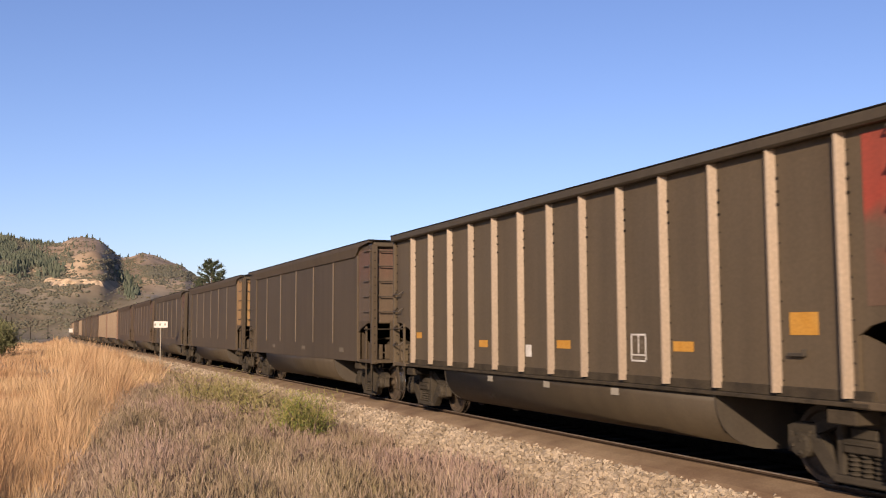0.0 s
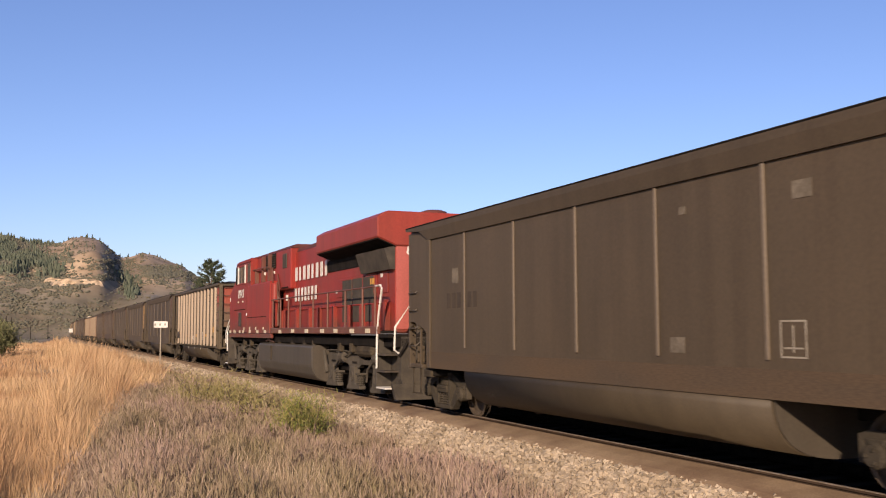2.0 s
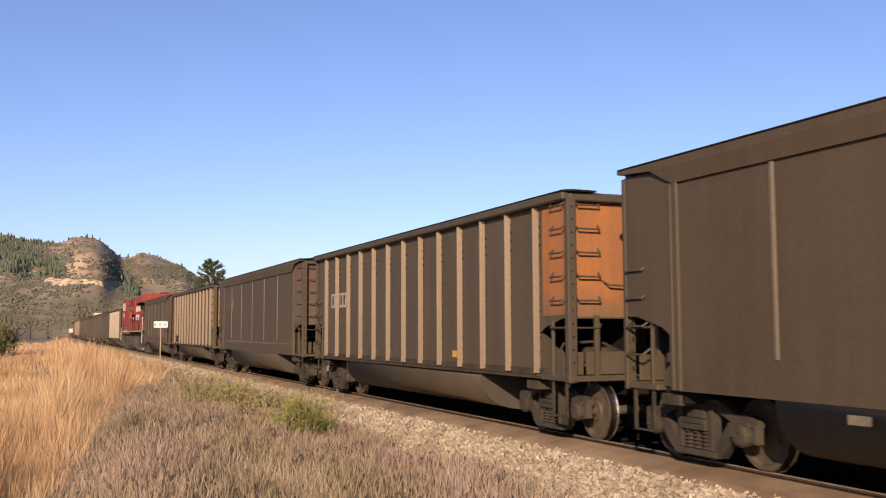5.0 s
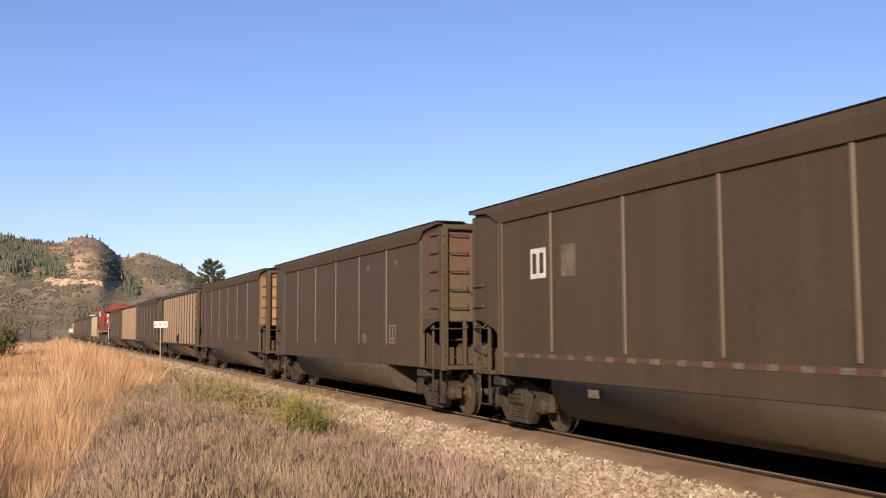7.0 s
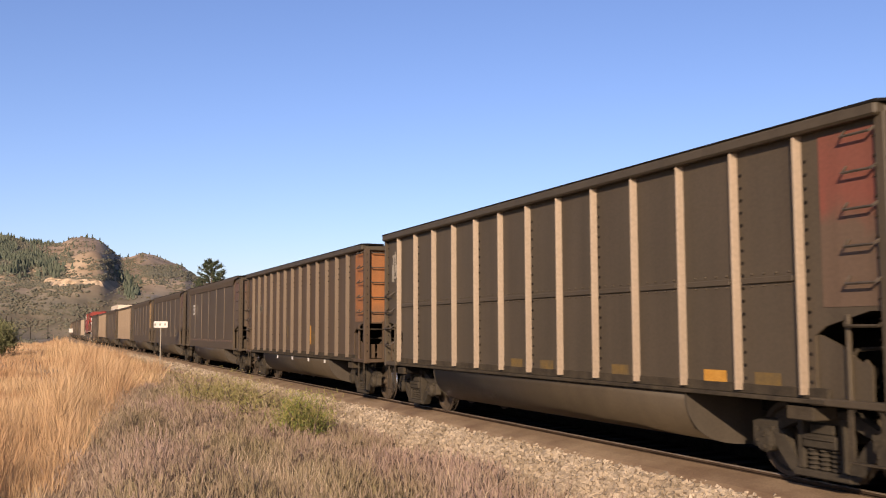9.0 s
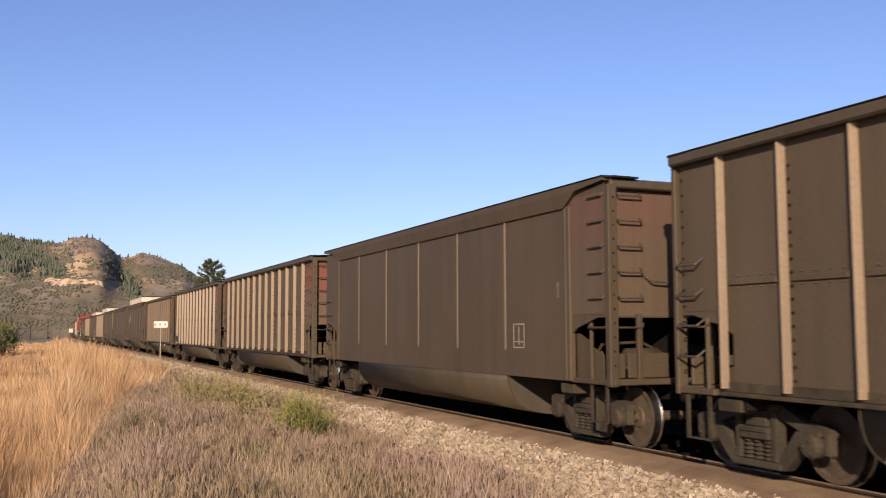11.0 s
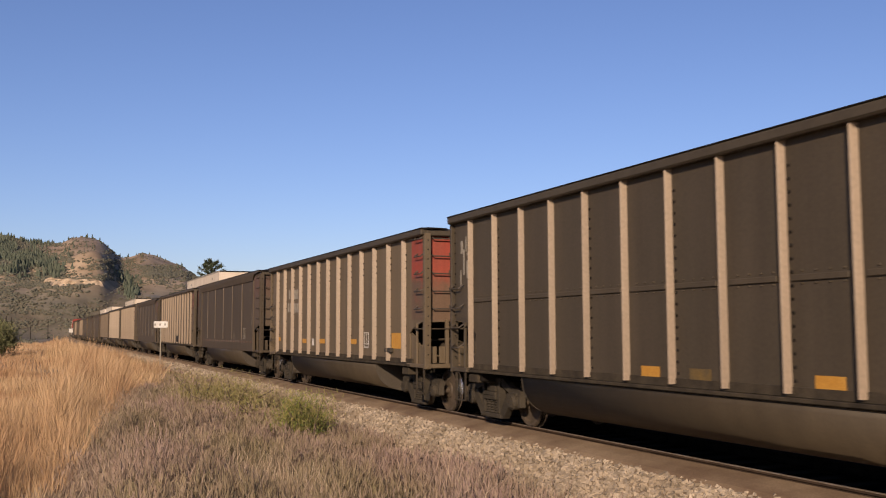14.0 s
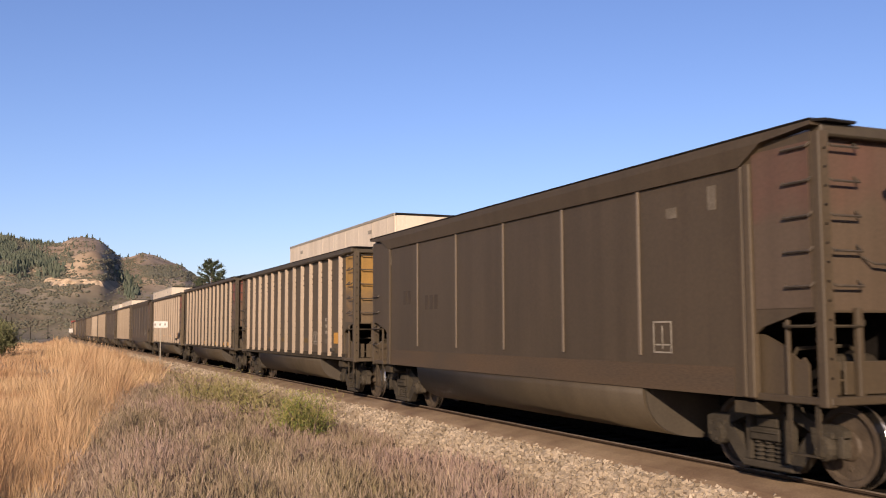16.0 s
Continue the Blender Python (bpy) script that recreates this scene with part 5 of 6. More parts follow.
train = []  # (thing, place of its middle along the line at 0 s)
models = {}


def place_car(code, middle, n):
    if code not in models:
        models[code] = ob = KIND[code](n)
    else:
        ob = copy_thing(models[code], Matrix())
    ob.matrix_basis = line_pose(middle)
    train.append((ob, middle))
    return ob


for i, code in enumerate(AHEAD):
    place_car(code, REAR0 + CAR_L * (i + 0.5), i)
loco.matrix_basis = line_pose(REAR0 - LOCO_L / 2)
train.append((loco, REAR0 - LOCO_L / 2))
for i, code in enumerate(BEHIND):
    place_car(code, REAR0 - LOCO_L - CAR_L * (i + 0.5) - (0.15 if code == "P" else 0.0), 30 + i)

# markings of single cars, by their order behind the locomotive
def mark_ribbed(car, plates, yellows, panel=None, plate="grime_pale", white=(), frame_mat="white", tone="yellow"):
    x = -1.493
    for y, z in plates:
        decal(car, "mark_plate", plate, y, z, 0.62, 0.40, x, "pale stencil plate")
        for k in (-1, 1):
            decal(car, "mark_bar", "grime", y + 0.14 * k, z, 0.13, 0.27, x - 0.004)
    for y, z, w in yellows:
        decal(car, "yellow_panel", tone, y, z, w, 0.13, x, "faded yellow reflector panel")
    if panel:
        data_panel(car, *panel, x, frame_mat)
    for y, z in white:
        decal(car, "white_tag", "white", y, z, 0.2, 0.2, x)


def mark_smooth(car, bars=(), boxes_=(), spots=(), streak=None):
    x = -1.563
    for y, z, n in bars:
        stencil(car, y, z, 0.30, n, x, "ghost")
    for y, z in boxes_:
        for dy, dz, w, h in ((0, 0.2, 0.4, 0.02), (0, -0.2, 0.4, 0.02), (-0.19, 0, 0.02, 0.4), (0.19, 0, 0.02, 0.4), (0.0, -0.1, 0.3, 0.02), (0, 0.0, 0.02, 0.3)):
            decal(car, "stencil_line", "pale", y + dy, z + dz, w, h, x)
    for y, z, w, h in spots:
        decal(car, "pale_patch", "grime_pale", y, z, w, h, x, "dusty pale patch")
    if streak:
        decal(car, "rust_band", "rust_band", 0.0, streak, 12.2, 0.34, x, "rusty band along the lower side")


BY = [ob for ob, _ in train]
car = lambda n: BY[len(AHEAD) + n]
mark_ribbed(BY[0], (), ((5.65, 1.66, 0.30), (2.4, 1.52, 0.36), (-0.55, 1.54, 0.42), (-3.6, 1.55, 0.42)), (-2.6, 1.52), white=((0.62, 1.42),))
for y in (2.1, 0.0, -2.0):
    decal(BY[0], "pale_tag", "pale", y, 0.885, 0.20, 0.10, -1.503)
decal(BY[0], "yellow_panel", "yellow", -5.72, 1.83, 0.42, 0.25, -1.493, "big orange reflector panel")
part("hand_brake_box", boxes((-1.55, -1.49, -5.75, -5.50, 1.47, 1.51), (-1.55, -1.49, -5.75, -5.73, 1.47, 1.55), bevel=0.006), M["grime"], BY[0])
mark_ribbed(car(2), ((4.55, 2.85), (3.75, 2.85), (4.55, 2.35), (3.75, 2.35)), ((-4.7, 1.7, 0.7),), (-2.55, 1.5), frame_mat="grime_pale", tone="yellow_dim")
mark_ribbed(car(4), ((5.4, 2.6), (4.62, 2.6)), ((-3.0, 1.3, 0.3),), plate="pale")
mark_ribbed(car(8), (), (), (-2.47, 1.55), frame_mat="yellow_dim")
decal(car(8), "yellow_bar", "yellow", -2.16, 1.64, 0.11, 0.56, -1.493, "upright yellow bar")
decal(car(8), "yellow_bar", "yellow_dim", 0.69, 1.72, 0.06, 0.40, -1.493, "dust-veiled upright bar")
for y, w in ((5.63, 0.24), (4.82, 0.46)):
    decal(car(8), "mark_plate", "grime_pale", y, 2.59, w, 0.28, -1.493, "pale stencil plate")
    for k in range(1 if w < 0.3 else 2):
        decal(car(8), "mark_bar", "grime", y + (0.11 - 0.22 * k if w > 0.3 else 0.0), 2.59, 0.12, 0.18, -1.497)
for y in (2.06, 0.02, -1.97, -3.76):
    decal(car(8), "white_tag", "white", y, 0.885, 0.17, 0.10, -1.503)
for n in (9, 10, 12, 15):
    for k, y in enumerate((-5.72, -4.80, -2.72, -0.58, 0.48)):
        decal(car(n), "yellow_panel", "yellow" if (n in (9, 15) and k == 1) or (n == 15 and k != 3) else "yellow_dim", y, 1.2, 0.42, 0.15, -1.493, "dusty yellow reflector panel")
for k, (y, z, w, h) in enumerate(((6.66, 3.2, 0.07, 0.6), (6.55, 3.35, 0.05, 0.5), (6.74, 3.1, 0.06, 0.4), (6.6, 3.0, 0.2, 0.05), (6.62, 3.5, 0.24, 0.06), (6.48, 3.15, 0.05, 0.3))):
    decal(car(9), "graffiti_stroke", "pale", y, z, w, h, -1.503, "pale spray-paint stroke")
for k, (y, z, w, h) in enumerate(((6.95, 3.1, 0.06, 0.5), (6.8, 2.95, 0.05, 0.35), (6.72, 3.25, 0.2, 0.05), (7.05, 3.4, 0.1, 0.25), (6.85, 3.45, 0.05, 0.3), (6.7, 2.7, 0.16, 0.05), (7.1, 2.8, 0.05, 0.3))):
    decal(car(15), "graffiti_stroke", "pale", y - SHORT, z, w, h, -1.503, "pale spray-paint stroke")
mark_ribbed(car(14), (), ((5.96, 1.49, 0.36), (2.64, 1.45, 0.46), (0.65, 1.46, 0.56), (-2.30, 1.48, 0.62)), (-3.42, 1.53), white=((1.64, 1.43),))
decal(car(14), "yellow_panel", "yellow", -5.61, 1.53, 0.62, 0.36, -1.493, "big orange reflector panel")
part("hand_brake_box", boxes((-1.58, -1.49, -5.40, -5.0, 1.26, 1.36), bevel=0.01), M["grime"], car(14))
for y, z in ((4.46, 2.96), (3.74, 2.94), (4.59, 2.53), (3.71, 2.5)):
    stencil(car(14), y + 0.13, z, 0.30, 2 if z > 2.6 else 3, -1.493, "pale")
mark_ribbed(car(16), (), [(y, 1.47, 0.44) for y in (2.42, 0.43, -2.48)], (-3.58, 1.55), frame_mat="pale", tone="yellow_dim")
decal(car(16), "yellow_panel", "yellow", -5.73, 1.56, 0.44, 0.30, -1.493, "big orange reflector panel")
decal(car(16), "mark_plate", "grime_pale", -4.72, 1.46, 0.26, 0.13, -1.493, "faint pale plate")
part("hand_brake_box", boxes((-1.58, -1.49, -5.65, -5.40, 1.18, 1.28), bevel=0.01), M["grime"], car(16))
for k in range(3):
    stencil(car(16), -4.66, 2.08 - 0.18 * k, 0.09, 2 + (k > 0), -1.493, "pale")
mark_smooth(car(1), ((4.9, 2.36, 3), (3.9, 2.36, 2)), ((-4.6, 1.66),), ((-2.54, 1.57, 0.3, 0.2), (4.57, 2.85, 0.3, 0.3), (-2.7, 3.3, 0.14, 0.1), (-4.8, 3.3, 0.3, 0.2)), 1.15)
mark_smooth(car(3), (), (), ((4.8, 2.85, 0.16, 0.3), (3.9, 2.9, 0.3, 0.5)))
mark_smooth(car(5), (), (), ((-2.54, 1.5, 0.3, 0.12), (3.0, 0.85, 0.3, 0.1)))
mark_smooth(car(6), (), ((-4.6, 1.68),), ((-2.54, 1.57, 0.3, 0.22), (-4.82, 3.34, 0.2, 0.12), (-2.78, 3.31, 0.2, 0.1)))
decal(car(7), "mark_plate", "white", 4.55, 2.87, 0.52, 0.5, -1.566, "white stencil plate")
for k in (-1, 1):
    decal(car(7), "mark_bar", "grime", 4.55 + 0.12 * k, 2.87, 0.13, 0.34, -1.57)
mark_smooth(car(7), (), (), ((3.58, 2.86, 0.42, 0.5), (2.9, 0.82, 0.3, 0.12)))
mark_smooth(car(11), (), ((-4.7, 1.67),), ((-6.05, 2.4, 0.06, 0.25),))
mark_smooth(car(13), (), ((-4.7, 1.67),), ((-2.55, 1.55, 0.3, 0.22), (-5.79, 3.33, 0.22, 0.1), (-6.08, 2.35, 0.07, 0.24), (-6.08, 2.05, 0.07, 0.24)))
mark_smooth(car(17), ((4.9, 2.5, 2), (3.6, 2.36, 3)), ((-4.7, 1.67),), ((-5.77, 3.39, 0.16, 0.3), (-4.95, 3.29, 0.22, 0.14), (5.9, 3.4, 0.24, 0.2)), 1.15)
for y, z in ((-5.0, 1.25), (-1.0, 1.25), (3.0, 1.25)):
    decal(BY[1], "pale_patch", "grime_pale", y, z, 0.4, 0.12, -1.563)

# ---------- the container train on the second track ----------
def container(label, length, mat):
    box_ = thing("container", label, "container", "stacked containers")
    h, w = 2.9, 2.6
    for x in (-w / 2, w / 2):
        part("side_panel", boxes((x - 0.03, x + 0.03, -length / 2, length / 2, 0.1, h - 0.1)), mat, box_)
    part("roof", boxes((-w / 2, w / 2, -length / 2, length / 2, h - 0.08, h - 0.01)), mat, box_)
    for sg in (-1, 1):
        part("end_panel", boxes((-w / 2 + 0.03, w / 2 - 0.03, sg * length / 2 - 0.05, sg * length / 2 + 0.03, 0.1, h - 0.1)), mat, box_)
        for x in (-1.24, -0.62, 0.0, 0.62, 1.24):
            part("end_bar", boxes((x - 0.035, x + 0.035, *span(sg * length / 2 + 0.03, sg * length / 2 + 0.07), 0.12, h - 0.1)), M["grime"] if abs(x) < 1 else mat, box_)
        part("end_header", boxes((-w / 2, w / 2, *span(sg * length / 2 - 0.02, sg * length / 2 + 0.08), h - 0.12, h), bevel=0.01), M["dark"], box_)
    for k in range(9):
        y = -length / 2 + 0.8 + k * (length - 1.6) / 8
        part("side_post", boxes((-w / 2 - 0.036, -w / 2 - 0.025, y - 0.03, y + 0.03, 0.14, h - 0.12)), mat, box_)
    part("top_rail", boxes((-w / 2 - 0.05, -w / 2, -length / 2, length / 2, h - 0.11, h), bevel=0.01), M["pale"], box_)
    for y in (-5.2, 5.6):
        part("side_tag", boxes((-w / 2 - 0.052, -w / 2 - 0.046, y - 0.22, y + 0.22, h - 0.55, h - 0.40)), M["pale"], box_)
    part("floor_frame", boxes((-w / 2, w / 2, -length / 2, length / 2, 0.0, 0.14)), mat, box_)
    return box_


def well_car():
    car = thing("well_car", "low steel well car under stacked containers", "well car", "cars of the container train")
    part("well", boxes((-1.5, -1.35, -8.3, 8.3, 0.3, 1.25), (1.35, 1.5, -8.3, 8.3, 0.3, 1.25), (-1.4, 1.4, -8.3, 8.3, 0.3, 0.4), bevel=0.01), M["car_brown"], car)
    for sg in (-1, 1):
        part("end_platform", boxes((-1.4, 1.4, min(sg * 8.2, sg * 10.6), max(sg * 8.2, sg * 10.6), 0.9, 1.15), bevel=0.02), M["car_brown"], car)
        freight_truck(car, sg * 9.4)
    return car


freight = []
STACKS = ((0, 2), (21.5, 0), (43.0, 0), (64.5, 2), (86.0, 0), (107.5, 2), (129.0, 2))
FREIGHT0, FREIGHT_SPEED = 33.7 + 8.07 + 16 * 18.8, -18.8
base_car = base_box = None
for off, count in STACKS:
    if base_car is None:
        w = base_car = well_car()
    else:
        w = copy_thing(base_car, Matrix())
    freight.append((w, FREIGHT0 + off, 0.0))
    for k in range(count):
        if base_box is None:
            c = base_box = container("weathered cream long container stacked on a well car", 16.15, M["box_white"])
        else:
            c = copy_thing(base_box, Matrix())
        freight.append((c, FREIGHT0 + off, 0.42 + 2.9 * k))

# ---------- plants: many thin blades, built as arrays ----------
def plant_material(name, colours, rough=0.8, broad=None, tint=(0.62, 0.55, 0.5)):
    mat, nt, bsdf = nodes_of(name, rough)
    geo = nt.nodes.new("ShaderNodeNewGeometry")
    n = len(colours)
    col = ramp(nt, geo.outputs["Random Per Island"], [((i + 0.5) / n, c) for i, c in enumerate(colours)])
    patch = ramp(nt, noise_node(nt, 0.8, 4), [(0.3, (0.72, 0.70, 0.68)), (0.7, (1.0, 1.0, 1.0))])
    col = mix(nt, 1.0, col, patch, "MULTIPLY")
    if broad:
        col = mix(nt, 1.0, col, ramp(nt, noise_node(nt, broad, 3), [(0.40, tint), (0.58, (1.0, 1.0, 1.0))]), "MULTIPLY")
    nt.links.new(col, bsdf.inputs["Base Color"])
    bsdf.inputs["Specular IOR Level"].default_value = 0.2
    return mat


def blade_mesh(name, base, direction, height, width, material, rng):
    """Curved tapering blades. base and direction are (n, 3) arrays; height and width (n,)."""
    n = len(base)
    side = np.cross(direction, rng.normal(size=(n, 3)))
    side /= np.linalg.norm(side, axis=1, keepdims=True) + 1e-9
    sag = rng.normal(size=(n, 3)) * np.array([1, 1, 0.2]) * (0.16 * height)[:, None]
    w = (side * width[:, None]) / 2
    mid = base + direction * (height * 0.55)[:, None] + sag * 0.3
    tip = base + direction * height[:, None] + sag - np.array([0, 0, 1]) * (0.05 * height)[:, None]
    verts = np.stack([base - w, base + w, mid + w * 0.8, mid - w * 0.8, tip], axis=1).reshape(-1, 3)
    k = np.arange(n)[:, None] * 5
    loops = np.concatenate([k + np.array([[0, 1, 2, 3]]), k + np.array([[3, 2, 4]])], axis=1).reshape(-1)
    me = bpy.data.meshes.new(name)
    me.vertices.add(5 * n)
    me.vertices.foreach_set("co", verts.reshape(-1).astype(np.float32))
    me.loops.add(7 * n)
    me.loops.foreach_set("vertex_index", loops.astype(np.int32))
    me.polygons.add(2 * n)
    starts = (np.arange(n)[:, None] * 7 + np.array([[0, 4]])).reshape(-1)
    me.polygons.foreach_set("loop_start", starts.astype(np.int32))
    me.update(calc_edges=True)
    me.validate()
    me.materials.append(material)
    return new(name, me)


def grounded(xy):
    return np.array([(x, y, ground_z(x, y) - 0.02) for x, y in xy])


def scatter(rng, y0, y1, left, right, density):
    """Random places between two edges that are functions of y."""
    area = (y1 - y0) * max(right(y1) - left(y1), right(y0) - left(y0))
    n = int(area * density)
    y = rng.uniform(y0, y1, n)
    lo, hi = np.array([left(v) for v in y]), np.array([right(v) for v in y])
    span_max = (hi - lo).max()
    x = lo + rng.uniform(0, span_max, n)
    keep = x < hi
    return np.stack([x[keep], y[keep]], axis=1)


def lean(rng, n, amount, drift=(0, 0)):
    d = np.stack([rng.normal(drift[0], amount, n), rng.normal(drift[1], amount, n), np.ones(n)], axis=1)
    return d / np.linalg.norm(d, axis=1, keepdims=True)


def fan(rng, xy, count, spread, amount):
    """Several stems from every root."""
    roots = np.repeat(xy, count, axis=0) + rng.normal(0, spread, (len(xy) * count, 2))
    return roots, lean(rng, len(roots), amount)


rng = np.random.default_rng(11)
def softened(colours, share):
    """Bring the colours of a list nearer to their mean, a shade deeper."""
    mean = [sum(c[i] for c in colours) / len(colours) for i in range(3)]
    return [tuple(0.70 * (m + (v - m) * share) for v, m in zip(c, mean)) for c in colours]


STRAW = softened([(0.72, 0.465, 0.225), (0.84, 0.58, 0.31), (0.55, 0.345, 0.175), (0.88, 0.65, 0.38), (0.76, 0.49, 0.25), (0.54, 0.38, 0.23), (0.66, 0.46, 0.28)], 0.6)
WEED = softened([(0.40, 0.285, 0.245), (0.46, 0.315, 0.275), (0.37, 0.250, 0.20), (0.47, 0.335, 0.25), (0.33, 0.225, 0.185), (0.54, 0.40, 0.29), (0.36, 0.285, 0.18), (0.44, 0.30, 0.25)], 0.65)
LIGHT = [(0.464, 0.360, 0.248), (0.400, 0.288, 0.192), (0.528, 0.424, 0.304)]
GREEN = [(0.208, 0.208, 0.048), (0.272, 0.240, 0.072), (0.136, 0.160, 0.036), (0.320, 0.264, 0.104), (0.088, 0.128, 0.029)]
m_straw, m_weed = plant_material("golden_dry_grass", STRAW, broad=0.13, tint=(0.66, 0.56, 0.52)), plant_material("brown_dry_weed", WEED, broad=0.22, tint=(0.72, 0.80, 0.58))
m_light, m_green = plant_material("pale_dry_stalk", LIGHT), plant_material("bright_green_shrub_leaf", GREEN)
m_olive = plant_material("yellow_olive_shrub_leaf", [(0.240, 0.208, 0.072), (0.288, 0.240, 0.096), (0.200, 0.172, 0.068), (0.320, 0.248, 0.136), (0.160, 0.160, 0.048)])
m_low = plant_material("short_dry_turf", softened([(0.36, 0.255, 0.165), (0.45, 0.32, 0.21), (0.29, 0.24, 0.125), (0.50, 0.37, 0.24)], 0.7), broad=0.22, tint=(0.66, 0.82, 0.50))


def toe(y):
    return line_x(y) - 2.45


def field_grass():
    """Tall golden grass: dense where it stands beside the bank, thinner all round, in clumps."""
    def ragged(y):
        return grass_edge(y) + 0.55 * noise.noise(Vector((0.0, y * 0.33, 2.0))) + 0.25 * noise.noise(Vector((0.0, y * 1.4, 6.0)))
    wedge = lambda y: -0.06 * y - 1.2
    bands = [(9, 22, wedge, ragged, 380, 1.0), (22, 50, wedge, ragged, 210, 1.0), (44, 70, wedge, lambda y: line_x(y) - 2.7, 70, 0.9),
             (70, 135, lambda y: -0.06 * y - 2, lambda y: line_x(y) - 3.0, 26, 0.95), (135, 240, lambda y: -0.06 * y - 2, lambda y: line_x(y) - 3.4, 7, 1.0), (-25, 70, lambda y: -28.0, lambda y: min(wedge(y), grass_edge(y)) if y > 9 else -1.5, 8, 1.0)]
    base, direction, height = [], [], []
    for y0, y1, lo, hi, dens, tall in bands:
        xy = scatter(rng, y0, y1, lo, hi, dens)
        # gather the blades into tufts
        tuft = np.round(xy / 0.28) * 0.28
        pull = rng.uniform(0.2, 0.75, (len(xy), 1))
        jit = np.array([noise.noise(Vector((x * 3.1, y * 2.7, 8.0))) for x, y in tuft])
        xy = xy + (tuft + jit[:, None] * 0.2 - xy) * pull
        patch = np.array([noise.noise(Vector((x * 0.45, y * 0.20, 5.0))) for x, y in xy])
        keep = rng.uniform(-0.7, 0.45, len(xy)) < patch + 0.4 * jit + 0.12
        xy, patch, jit = xy[keep], patch[keep], jit[keep]
        # tallest along the crest of the bank, lower and thinner away from it
        off = np.array([grass_edge(y) - x for x, y in xy])
        far = np.clip((xy[:, 1] - 18) / 20, 0, 1)
        lump = np.array([noise.noise(Vector((x * 0.9, y * 0.35, 12.0))) for x, y in xy])
        crest = 0.55 + 0.35 * lump + (0.5 + 0.55 * far + 0.95 * lump) * np.exp(-((off - 1.2) / 1.8) ** 2)
        base.append(grounded(xy))
        direction.append(lean(rng, len(xy), 0.17, (0.07, 0.03)))
        height.append(rng.uniform(0.45, 1.12, len(xy)) * tall * (1.0 + 0.85 * patch + 0.4 * jit) * crest)
    b, d, h = np.concatenate(base), np.concatenate(direction), np.concatenate(height)
    w = 0.005 + 0.00031 * np.clip(b[:, 1], 0, 200)
    ob = blade_mesh("golden_grass", b, d, h, w, m_straw, rng)
    tagged(ob, "tall golden dry grass filling the field", "grass", kind="stuff")


field_grass()


def plume_tufts():
    """Tall golden plumes in loose tufts along the far part of the bank."""
    r = np.random.default_rng(17)
    base, direction, height = [], [], []
    for k in range(150):
        y = r.uniform(40, 105)
        edge = grass_edge(y)
        x = r.uniform(edge - 0.8, min(edge + 0.9, line_x(y) - 3.3)) if y < 58 else r.uniform(min(edge, line_x(y) - 4.6), line_x(y) - 3.3)
        n = int(r.integers(30, 70))
        xy = np.array([x, y]) + r.normal(0, 0.26, (n, 2))
        base.append(grounded(xy))
        direction.append(lean(r, n, 0.20, (0.06, 0.02)))
        height.append(r.uniform(0.6, 1.1, n) * r.uniform(0.75, 1.65))
    b = np.concatenate(base)
    ob = blade_mesh("plume_grass", b, np.concatenate(direction), np.concatenate(height), 0.007 + 0.0003 * b[:, 1], m_straw, r)
    tagged(ob, "tall golden plume grass in tufts on the bank", "grass", kind="stuff")


plume_tufts()


